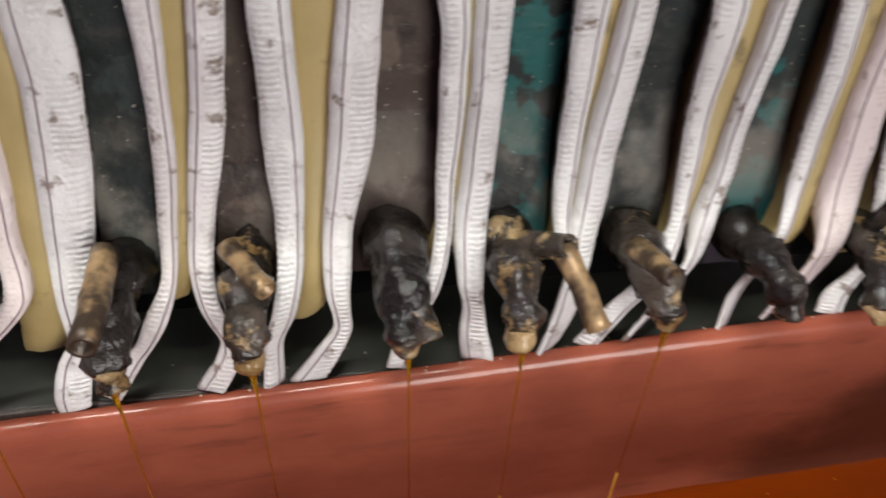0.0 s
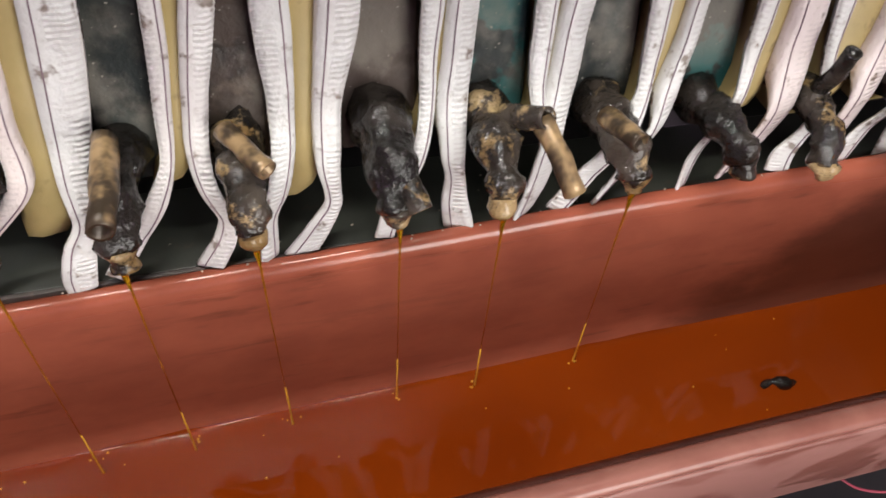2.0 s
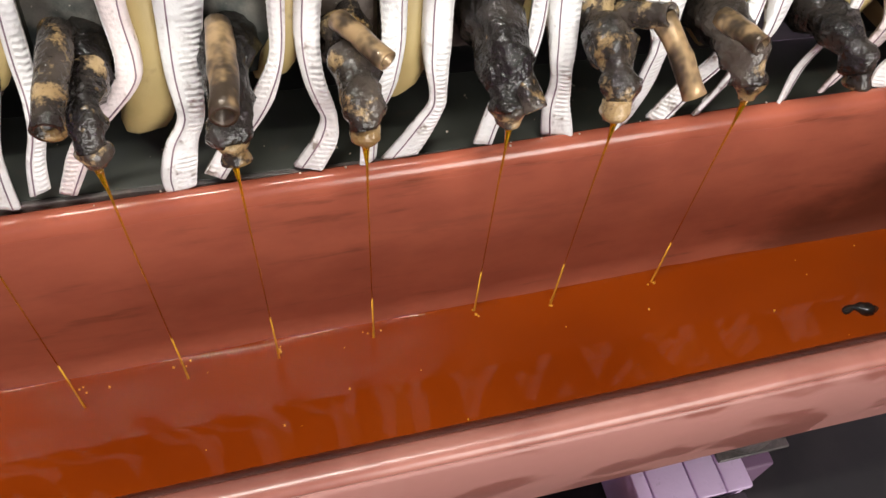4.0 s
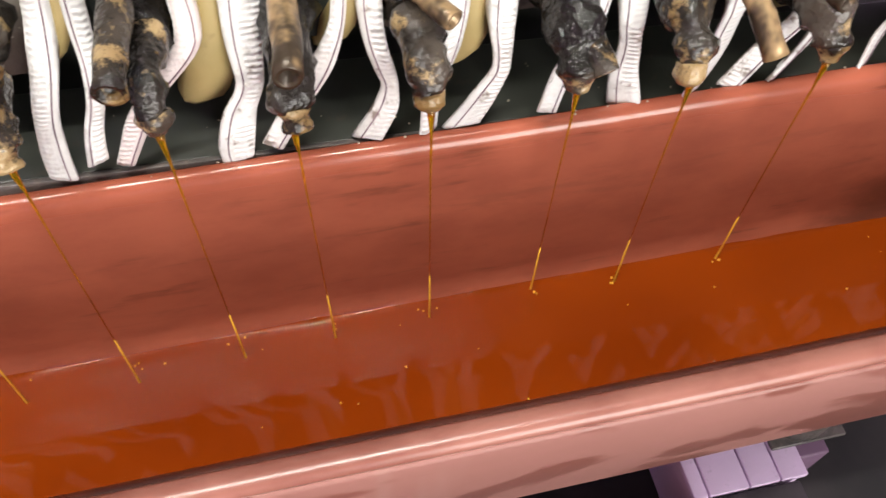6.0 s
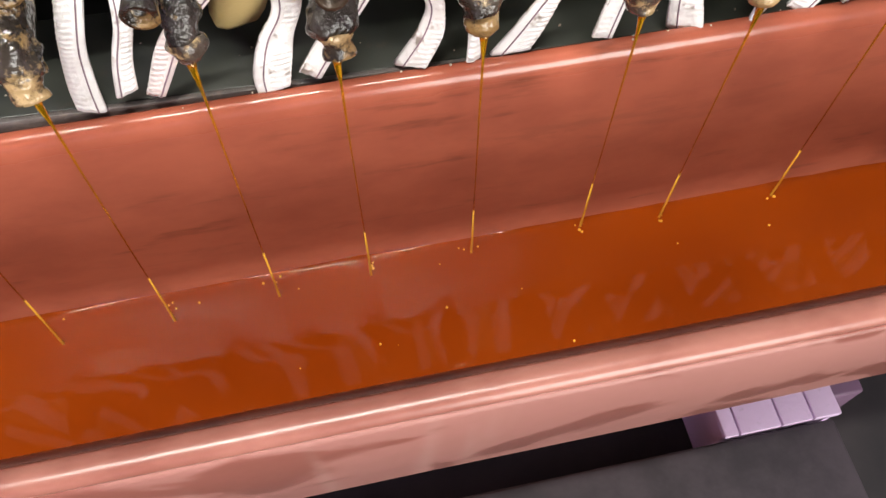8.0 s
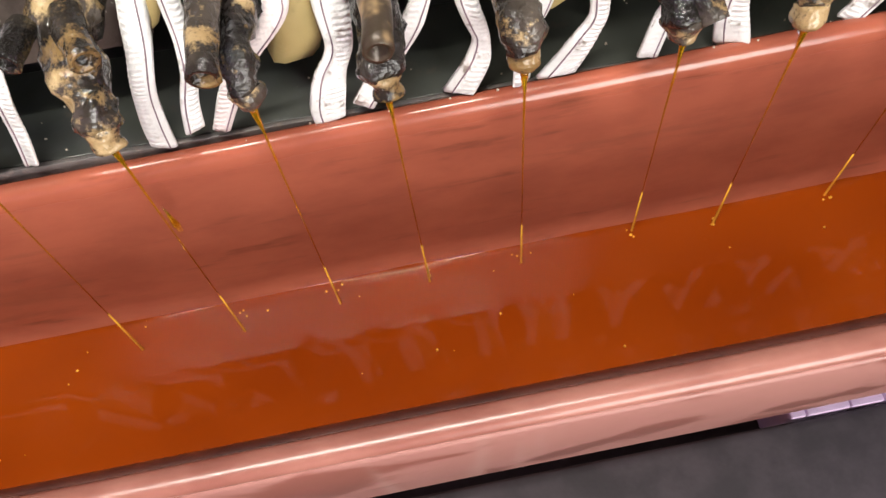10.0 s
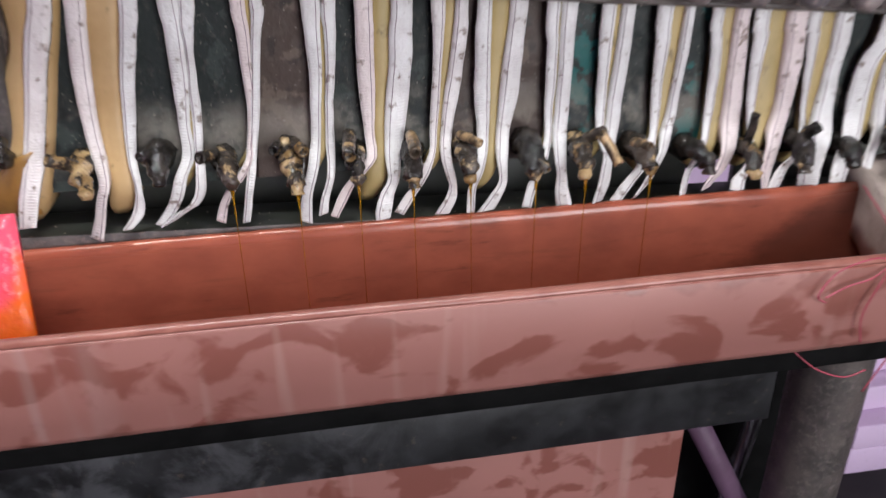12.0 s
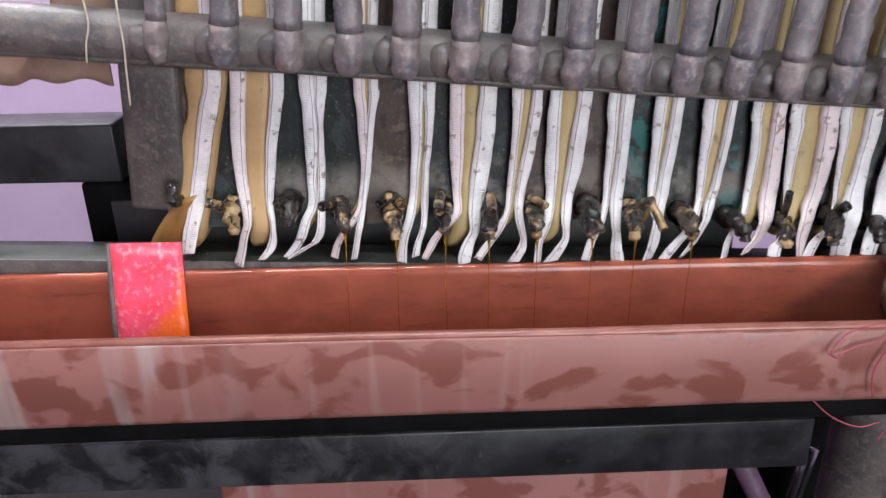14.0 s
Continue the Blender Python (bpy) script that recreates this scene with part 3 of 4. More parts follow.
def stub(t, a, b, r=0.006, seed=0.0, label="stained brass side pipe", mat=None):
    r *= 0.66
    a, b = (a[0], a[1], a[2] - 0.006), (b[0], b[1], b[2] - 0.002)
    pts = curve([a, (Vector(a) + Vector(b)) / 2 + Vector((0, -0.002, 0.001)), b], 8)
    part("side_pipe", tube(pts, [r * 1.05] * 3 + [r] * 6, 16, lumps=0.001, seed=seed, bore=0.008), mat or BRASS, t, label)


HEMS = {}


def hem(key, *keys):
    """A hem's line down the press: its middle, height and width, carried on above the rail."""
    x, z, w = keys[0]
    HEMS[key] = [(x + 0.075 * (1.40 - z), 1.40, w), (x + 0.055 * (1.08 - z), 1.08, w), *keys]


def hem_at(key, z):
    """The middle and width of a hem at a height."""
    line = HEMS[key]
    for (xa, za, wa), (xb, zb, wb) in zip(line, line[1:]):
        if z >= zb:
            f = (za - z) / (za - zb)
            return xa + (xb - xa) * f, wa + (wb - wa) * f
    return line[-1][0], line[-1][2]


def band(parent, key, plate_side, seed):
    """A white hem hanging down a plate's edge; plate_side: +1 where the plate lies to its right."""
    pts = curve([(x, w, z) for x, z, w in HEMS[key]], 84)
    z_end = HEMS[key][-1][1]
    rng = random.Random(seed)
    twist, curl = rng.uniform(-0.45, 0.45), rng.uniform(-0.5, 0.9)
    rows = []
    for p in pts:
        low = min(1.0, max(0.0, (0.825 - p.z) / 0.03))
        end = min(1.0, max(0.0, (z_end + 0.020 - p.z) / 0.02))
        ww = max(0.0048, p.y) * (1 + 0.05 * noise.noise(Vector((seed * 3.1, p.z * 40, 0))))
        y = face_y(p.z) - 0.004 * low - 0.004 * end + 0.0024 * noise.noise(Vector((seed, p.z * 18, 4))) * (1 - 0.5 * low)
        c = p.x + 0.0005 * noise.noise(Vector((seed * 1.7, p.z * 55, 9)))
        h = ww / 2 * plate_side
        deep = (1 - low) ** 1.5
        cup = 0.0016 * curl * low
        prof = ((-1.02, 0.004 + 0.040 * deep), (-1.0, 0.002 + 0.006 * deep), (-0.93, 0.0010), (-0.45, 0.0 + cup), (0.0, 0.0004 + cup * 1.3), (0.5, 0.0 + cup), (0.92, 0.0012), (1.0, 0.0040))
        tw = twist * low + 0.8 * end * twist
        rows.append([(c + h * u, y + v * (1 - 0.5 * low) + h * u * tw, p.z + h * u * 0.30 * end * plate_side) for u, v in prof])
    cloth_hem = part("white_hem", sheet(rows, 0.0011), WHITE, parent)
    line = [Vector(r[2]) * 0.15 + Vector(r[3]) * 0.85 + Vector((0, -0.0008, 0)) for r in rows]
    part("stitching", tube(line, [0.00034] * len(line), 5), THREAD, cloth_hem, "dark stitched seam")
    # the gathered edge: a fine rolled selvage with small slanting pleats
    edge = curve([Vector(r[6]) + Vector((0, 0.0004, 0)) for r in rows], 420)
    bm, rings = bmesh.new(), []
    for p in edge:
        ring = []
        for j in range(8):
            a = 2 * math.pi * j / 8
            fade = max(0.0, 0.4 + 0.9 * noise.noise(Vector((seed * 2.3, p.z * 28, 1))))
            r = 0.00105 + 0.00022 * fade * math.sin(p.z * 2300 + 1.3 * math.cos(a) + 5 * noise.noise(Vector((seed, p.z * 40, 7)))) + 0.0004 * noise.noise(Vector((seed, p.z * 60, a)))
            ring.append(bm.verts.new(p + Vector((math.cos(a) * r, math.sin(a) * r * 0.75, 0))))
        rings.append(ring)
    for a, b in zip(rings, rings[1:]):
        for j in range(8):
            bm.faces.new((a[j], a[(j + 1) % 8], b[(j + 1) % 8], b[j]))
    bm.faces.new(rings[0][::-1])
    bm.faces.new(rings[-1])
    part("pleated_edge", bm, CORD, cloth_hem)


def canvas(parent, left, right, z_low, seed, mat=None):
    """The folded yellow cloth that fills the space between two hems."""
    rows = []
    for i in range(71):
        z = 1.4 - (1.4 - z_low) * i / 70
        xa, xb = left(max(z, 0.80)), right(max(z, 0.80))
        mid, ww = (xa + xb) / 2, max(0.004, xb - xa)
        q = max(0.0, (z_low + 0.026 - z) / 0.026)
        ww *= (1 - 0.45 * q ** 3) * (1 + 0.03 * noise.noise(Vector((seed, z * 22, 0))))
        y = face_y(z) + 0.006 + 0.014 * q * q + 0.002 * noise.noise(Vector((seed, z * 12, 5)))
        x = mid - 0.010 * q
        fold = 0.0016 * noise.noise(Vector((seed * 2.2, z * 16, 8)))
        rows.append([(x - ww / 2, y + 0.05, z), (x - ww / 2, y + 0.008, z), (x - ww * 0.40, y + 0.001, z), (x - ww * 0.15, y - fold, z), (x + ww * 0.15, y + fold, z), (x + ww * 0.40, y + 0.001, z), (x + ww / 2, y + 0.008, z), (x + ww / 2, y + 0.05, z)])
    part("canvas", sheet(rows, 0.002), mat or CANVAS, parent, "oil-soaked yellow canvas")


def cloth(label="printed white woven cloth over oil-soaked yellow canvas"):
    return thing("filter_cloth", label, "filter cloth", "filter cloths")


# each hem from the rail down to its loose tail: middle, height, width
hem("UVb", (-0.4549, 0.9701, 0.0180), (-0.4634, 0.9334, 0.0206), (-0.4742, 0.8934, 0.0178), (-0.4835, 0.8526, 0.0173), (-0.4891, 0.8223, 0.0174), (-0.4966, 0.7955, 0.0174), (-0.5020, 0.7712, 0.0176))
hem("VWa", (-0.4284, 0.9685, 0.0161), (-0.4325, 0.9328, 0.0148), (-0.4361, 0.8927, 0.0147), (-0.4372, 0.8596, 0.0121), (-0.4343, 0.8286, 0.0109), (-0.4312, 0.8060, 0.0089), (-0.4360, 0.7899, 0.0081), (-0.4462, 0.7548, 0.0103))
hem("VWb", (-0.3863, 0.9662, 0.0146), (-0.3910, 0.9320, 0.0137), (-0.3990, 0.8919, 0.0119), (-0.4045, 0.8510, 0.0101), (-0.4053, 0.8206, 0.0069), (-0.4031, 0.7975, 0.0053), (-0.4068, 0.7757, 0.0102), (-0.4181, 0.7623, 0.0095))
hem("WXa", (-0.3547, 0.9644, 0.0166), (-0.3543, 0.9313, 0.0145), (-0.3551, 0.8910, 0.0139), (-0.3574, 0.8501, 0.0089), (-0.3570, 0.8234, 0.0101), (-0.3657, 0.8047, 0.0101), (-0.3732, 0.7839, 0.0102), (-0.3884, 0.7639, 0.0082))
hem("WXb", (-0.3397, 0.9641, 0.0135), (-0.3428, 0.9350, 0.0117), (-0.3436, 0.9111, 0.0059), (-0.3457, 0.8701, 0.0080), (-0.3471, 0.8306, 0.0069), (-0.3488, 0.7964, 0.0081), (-0.3561, 0.7812, 0.0082), (-0.3673, 0.7748, 0.0115), (-0.3821, 0.7651, 0.0123))
hem("XYa", (-0.2980, 0.9592, 0.0120), (-0.2967, 0.9256, 0.0103), (-0.2968, 0.8927, 0.0091), (-0.2968, 0.8589, 0.0076), (-0.3007, 0.8336, 0.0050), (-0.3035, 0.8184, 0.0053), (-0.3117, 0.8046, 0.0076), (-0.3214, 0.7933, 0.0073), (-0.3303, 0.7790, 0.0067), (-0.3353, 0.7625, 0.0077))
hem("XYb", (-0.2828, 0.9589, 0.0101), (-0.2825, 0.9463, 0.0108), (-0.2856, 0.9254, 0.0080), (-0.2903, 0.8925, 0.0072), (-0.2943, 0.8589, 0.0073), (-0.2997, 0.8274, 0.0073), (-0.3049, 0.7963, 0.0066), (-0.3089, 0.7785, 0.0060), (-0.3127, 0.7600, 0.0061))
hem("YZa", (-0.2364, 0.9549, 0.0165), (-0.2373, 0.9244, 0.0135), (-0.2370, 0.8914, 0.0114), (-0.2399, 0.8578, 0.0089), (-0.2419, 0.8324, 0.0083), (-0.2459, 0.8111, 0.0093), (-0.2529, 0.7881, 0.0087), (-0.2566, 0.7698, 0.0094), (-0.2578, 0.7549, 0.0095))
hem("YZb", (-0.2216, 0.9546, 0.0124), (-0.2223, 0.9241, 0.0100), (-0.2243, 0.8912, 0.0075), (-0.2279, 0.8575, 0.0066), (-0.2299, 0.8261, 0.0073), (-0.2311, 0.8045, 0.0060), (-0.2333, 0.7913, 0.0057), (-0.2388, 0.7768, 0.0067), (-0.2419, 0.7620, 0.0081))
hem("ZAa", (-0.1907, 0.9518, 0.0159), (-0.1915, 0.9235, 0.0161), (-0.1923, 0.8905, 0.0154), (-0.1925, 0.8634, 0.0142), (-0.1930, 0.8346, 0.0090), (-0.1922, 0.8162, 0.0087), (-0.1958, 0.8070, 0.0100), (-0.2122, 0.7908, 0.0077), (-0.2219, 0.7764, 0.0091), (-0.2315, 0.7580, 0.0061))
hem("ZAb", (-0.1569, 0.9493, 0.0185), (-0.1591, 0.9229, 0.0203), (-0.1612, 0.8899, 0.0206), (-0.1659, 0.8563, 0.0199), (-0.1697, 0.8310, 0.0176), (-0.1729, 0.8097, 0.0143), (-0.1743, 0.7899, 0.0100), (-0.1805, 0.7754, 0.0125), (-0.1849, 0.7607, 0.0146), (-0.1858, 0.7513, 0.0129))
hem("ABa", (-0.1246, 0.9464, 0.0128), (-0.1247, 0.9222, 0.0097), (-0.1269, 0.8892, 0.0072), (-0.1297, 0.8555, 0.0073), (-0.1332, 0.8303, 0.0060), (-0.1356, 0.8120, 0.0050), (-0.1433, 0.7962, 0.0084), (-0.1507, 0.7821, 0.0067), (-0.1582, 0.7730, 0.0084), (-0.1704, 0.7566, 0.0075))
hem("ABb", (-0.1033, 0.9444, 0.0106), (-0.1048, 0.9218, 0.0120), (-0.1092, 0.8888, 0.0118), (-0.1139, 0.8618, 0.0123), (-0.1202, 0.8331, 0.0100), (-0.1232, 0.8087, 0.0083), (-0.1194, 0.7886, 0.0077), (-0.1173, 0.7776, 0.0061), (-0.1195, 0.7665, 0.0092), (-0.1290, 0.7518, 0.0119))
hem("BCa", (-0.0822, 0.9434, 0.0122), (-0.0838, 0.9214, 0.0139), (-0.0842, 0.8883, 0.0138), (-0.0851, 0.8547, 0.0147), (-0.0855, 0.8294, 0.0107), (-0.0881, 0.8080, 0.0097), (-0.0937, 0.7880, 0.0101), (-0.0987, 0.7735, 0.0078), (-0.1013, 0.7511, 0.0079))
hem("BCb", (-0.0508, 0.9409, 0.0151), (-0.0523, 0.9208, 0.0153), (-0.0559, 0.8877, 0.0165), (-0.0598, 0.8541, 0.0160), (-0.0660, 0.8290, 0.0117), (-0.0696, 0.8044, 0.0100), (-0.0685, 0.7874, 0.0067), (-0.0693, 0.7764, 0.0074), (-0.0754, 0.7655, 0.0112), (-0.0863, 0.7515, 0.0154))
hem("CDa", (-0.0185, 0.9380, 0.0119), (-0.0182, 0.9037, 0.0098), (-0.0189, 0.8700, 0.0093), (-0.0216, 0.8375, 0.0067), (-0.0240, 0.8129, 0.0060), (-0.0302, 0.7937, 0.0067), (-0.0383, 0.7757, 0.0085), (-0.0453, 0.7516, 0.0086))
hem("CDb", (-0.0027, 0.9383, 0.0142), (-0.0041, 0.9047, 0.0128), (-0.0054, 0.8718, 0.0120), (-0.0083, 0.8398, 0.0125), (-0.0110, 0.8187, 0.0121), (-0.0121, 0.7970, 0.0099), (-0.0104, 0.7831, 0.0083), (-0.0087, 0.7612, 0.0117), (-0.0073, 0.7494, 0.0128))
hem("DEa", (0.0350, 0.9360, 0.0133), (0.0332, 0.9040, 0.0122), (0.0326, 0.8710, 0.0098), (0.0303, 0.8390, 0.0089), (0.0288, 0.8179, 0.0066), (0.0316, 0.8025, 0.0056))
hem("DEb", (0.0535, 0.9331, 0.0118), (0.0518, 0.9036, 0.0122), (0.0492, 0.8706, 0.0124), (0.0442, 0.8387, 0.0125), (0.0416, 0.8237, 0.0122), (0.0378, 0.8086, 0.0115), (0.0353, 0.7892, 0.0116), (0.0329, 0.7676, 0.0127), (0.0266, 0.7493, 0.0135))
hem("EFa", (0.0896, 0.9302, 0.0150), (0.0896, 0.9028, 0.0139), (0.0886, 0.8698, 0.0108), (0.0861, 0.8379, 0.0089), (0.0827, 0.8139, 0.0059), (0.0767, 0.7984, 0.0099), (0.0692, 0.7812, 0.0083), (0.0583, 0.7669, 0.0100), (0.0447, 0.7496, 0.0074))
hem("EFb", (0.1140, 0.9288, 0.0080), (0.1129, 0.9024, 0.0087), (0.1102, 0.8694, 0.0082), (0.1039, 0.8376, 0.0082), (0.0962, 0.8136, 0.0099), (0.0909, 0.7948, 0.0083), (0.0830, 0.7772, 0.0083), (0.0768, 0.7665, 0.0101), (0.0672, 0.7550, 0.0084))
hem("FGa", (0.1430, 0.9260, 0.0112), (0.1444, 0.9017, 0.0103), (0.1454, 0.8686, 0.0098), (0.1421, 0.8368, 0.0089), (0.1374, 0.8158, 0.0066), (0.1334, 0.8004, 0.0066), (0.1217, 0.7763, 0.0077), (0.1162, 0.7490, 0.0074))
hem("FGb", (0.1681, 0.9239, 0.0128), (0.1681, 0.9013, 0.0146), (0.1691, 0.8681, 0.0164), (0.1668, 0.8363, 0.0175), (0.1630, 0.8153, 0.0181), (0.1602, 0.7933, 0.0156), (0.1553, 0.7755, 0.0127), (0.1453, 0.7630, 0.0125), (0.1405, 0.7558, 0.0095))
hem("GHa", (0.1876, 0.9219, 0.0160), (0.1893, 0.9008, 0.0149), (0.1889, 0.8677, 0.0115), (0.1863, 0.8360, 0.0083), (0.1836, 0.8119, 0.0050), (0.1849, 0.7821, 0.0060), (0.1826, 0.7713, 0.0091), (0.1767, 0.7623, 0.0125), (0.1749, 0.7502, 0.0132))
hem("GHb", (0.2253, 0.9195, 0.0203), (0.2266, 0.9001, 0.0195), (0.2276, 0.8669, 0.0198), (0.2218, 0.8353, 0.0165), (0.2102, 0.8051, 0.0165), (0.2065, 0.7779, 0.0144), (0.2063, 0.7560, 0.0091), (0.2066, 0.7468, 0.0085))
hem("HIa", (0.2431, 0.9176, 0.0122), (0.2446, 0.8997, 0.0114), (0.2465, 0.8665, 0.0082), (0.2428, 0.8349, 0.0056), (0.2398, 0.8108, 0.0050), (0.2355, 0.7845, 0.0094), (0.2242, 0.7703, 0.0118), (0.2139, 0.7485, 0.0136))
hem("HIb", (0.2760, 0.9153, 0.0174), (0.2754, 0.8826, 0.0164), (0.2707, 0.8499, 0.0165), (0.2629, 0.8194, 0.0198), (0.2568, 0.7876, 0.0201), (0.2543, 0.7622, 0.0186), (0.2525, 0.7457, 0.0153))
hem("IJa", (0.3280, 0.9120, 0.0220), (0.3120, 0.8700, 0.0220), (0.2980, 0.8200, 0.0220), (0.2900, 0.7800, 0.0200), (0.2850, 0.7500, 0.0180))
hem("IJb", (0.3500, 0.9120, 0.0140), (0.3380, 0.8700, 0.0130), (0.3260, 0.8200, 0.0110), (0.3160, 0.7600, 0.0110))


def cloths():
    c = cloth("printed white woven cloth over torn orange-yellow canvas")
    band(c, "UVb", 1, 1)
    torn = lambda z: -0.487 - 0.022 * min(1, max(0, (0.95 - z) / 0.09)) + 0.003 * math.sin(z * 90)
    canvas(c, torn, lambda z: hem_at("UVb", z)[0] + 0.014, 0.768, 1, TAN_CANVAS)
    rows = [[(-0.553 + 0.046 * s ** 1.4 + (0.062 - 0.030 * s) * u, 0.022 + 0.006 * math.sin(u * 5 + s * 3), 0.768 + 0.062 * s + 0.010 * u) for u in np.linspace(0, 1, 6)] for s in np.linspace(0, 1, 10)]
    part("corner_flap", sheet(rows, 0.002), GLUE, c, "orange oil-soaked canvas corner")
    for i, (name, z_low) in enumerate((("VW", 0.768), ("WX", 0.79), ("XY", 0.80), ("YZ", 0.795), ("ZA", 0.762), ("AB", 0.785), ("BC", 0.764), ("CD", 0.79), ("DE", 0.785), ("EF", 0.772), ("FG", 0.772), ("GH", 0.768), ("HI", 0.768), ("IJ", 0.775))):
        c = cloth()
        band(c, name + "a", -1, i * 2 + 3)
        band(c, name + "b", 1, i * 2 + 4)
        inner = lambda z, k=name: hem_at(k + "a", z)[0] + hem_at(k + "a", z)[1] / 2 - 0.0015
        outer = lambda z, k=name: hem_at(k + "b", z)[0] - hem_at(k + "b", z)[1] / 2 + 0.0015
        canvas(c, inner, outer, z_low, i, TAN_CANVAS if i == 0 else None)


TIPS = {}


def plates():
    def one(key, near, root, tip, kind, size=1.0, skin=None, end=None):
        """near: the two hems that the plate lies between, or its foot, top and width."""
        if len(near) == 2:
            low, high = span(*near, 0.84), span(*near, 0.93)
            slope = (high[0] - low[0]) / 0.09
            near = (low[0] - 0.04 * slope, low[0] + 0.11 * slope, max(low[1], high[1]) + 0.007)
        t = plate(*near, kind)
        spout(t, root[0], root[1], tip, size, seed=near[0] * 50, skin=skin, end=end)
        TIPS[key] = tip
        return t

    one("U", (-0.512, -0.505, 0.030), (-0.511, 0.842), (-0.511, 0.004, 0.830), 1, 0.7, BOSS)
    t = one("V", ("UVb", "VWa"), (-0.450, 0.830), (-0.440, -0.022, 0.801), 0, 1.1, NOZZLE, NOZZLE)
    stub(t, (-0.449, 0.0, 0.834), (-0.466, -0.016, 0.842), 0.0085, mat=NOZZLE)
    t = one("W", ("VWb", "WXa"), (-0.383, 0.834), (-0.380, -0.012, 0.804), 0, 1.25, BOSS)
    stub(t, (-0.386, 0.006, 0.838), (-0.393, -0.010, 0.836), 0.0075, mat=BOSS)
    t = one("X", ("WXb", "XYa"), (-0.327, 0.826), (-0.319, -0.020, 0.799), 0, 1.15, TAR)
    stub(t, (-0.333, 0.005, 0.832), (-0.343, -0.014, 0.834), 0.0085, mat=TAR)
    t = one("Y", ("XYb", "YZa"), (-0.268, 0.830), (-0.262, -0.024, 0.792), 1, 1.2, NOZZLE, NOZZLE)
    stub(t, (-0.262, 0.006, 0.838), (-0.254, -0.018, 0.834), 0.0085, mat=TAR)
    stub(t, (-0.276, 0.004, 0.838), (-0.280, -0.014, 0.836), 0.0075, mat=BOSS)
    t = one("Z", ("YZb", "ZAa"), (-0.209, 0.824), (-0.2085, -0.022, 0.796), 0, 1.05, BOSS, TAR)
    stub(t, (-0.212, 0.014, 0.840), (-0.2155, -0.034, 0.833), 0.0088, mat=TAR)
    t = one("A", ("ZAb", "ABa"), (-0.155, 0.822), (-0.159, -0.023, 0.789), 0, 1.1, BOSS, TAR)
    stub(t, (-0.1555, 0.012, 0.836), (-0.1575, -0.036, 0.832), 0.0080)
    t = one("B", ("ABb", "BCa"), (-0.106, 0.820), (-0.106, -0.024, 0.790), 1, 1.1, TAR, NOZZLE)
    stub(t, (-0.110, 0.010, 0.834), (-0.096, -0.016, 0.830), 0.0066)
    t = one("C", ("BCb", "CDa"), (-0.043, 0.822), (-0.044, -0.022, 0.787), 1, 1.4, BOSS, TAR)
    stub(t, (-0.042, 0.0, 0.818), (-0.036, -0.026, 0.802), 0.0085, mat=TAR)
    t = one("D", ("CDb", "DEa"), (0.006, 0.816), (0.003, -0.026, 0.786), 2, 1.2, TAR, NOZZLE)
    stub(t, (0.012, 0.008, 0.822), (0.022, -0.012, 0.832), 0.0080, mat=TAR)
    stub(t, (0.021, -0.008, 0.832), (0.031, -0.035, 0.807), 0.0074)
    t = one("E", ("DEb", "EFa"), (0.064, 0.812), (0.068, -0.024, 0.784), 0, 1.25, TAR, NOZZLE)
    stub(t, (0.060, 0.004, 0.816), (0.066, -0.020, 0.816), 0.0078)
    t = one("F", ("EFb", "FGa"), (0.119, 0.806), (0.128, -0.022, 0.779), 2, 1.15, BOSS, TAR)
    t = one("G", ("FGb", "GHa"), (0.182, 0.802), (0.174, -0.026, 0.772), 0, 0.95, TAR, NOZZLE)
    stub(t, (0.181, 0.010, 0.806), (0.180, 0.000, 0.834), 0.0065, label="tarry black stub pipe", mat=BOSS)
    t = one("H", ("GHb", "HIa"), (0.239, 0.804), (0.2275, -0.024, 0.773), 0, 1.25, BOSS, TAR)
    stub(t, (0.243, 0.008, 0.812), (0.246, -0.004, 0.818), 0.0095, mat=BOSS)
    t = one("I", ("HIb", "IJa"), (0.291, 0.796), (0.282, -0.022, 0.773), 0, 1.25, BOSS)
    t = one("J", (0.345, 0.372, 0.030), (0.338, 0.804), (0.322, -0.022, 0.781), 0, 1.2, BOSS)
    for x in (0.41, 0.465):
        plate(x, x + 0.03, 0.04, 0)


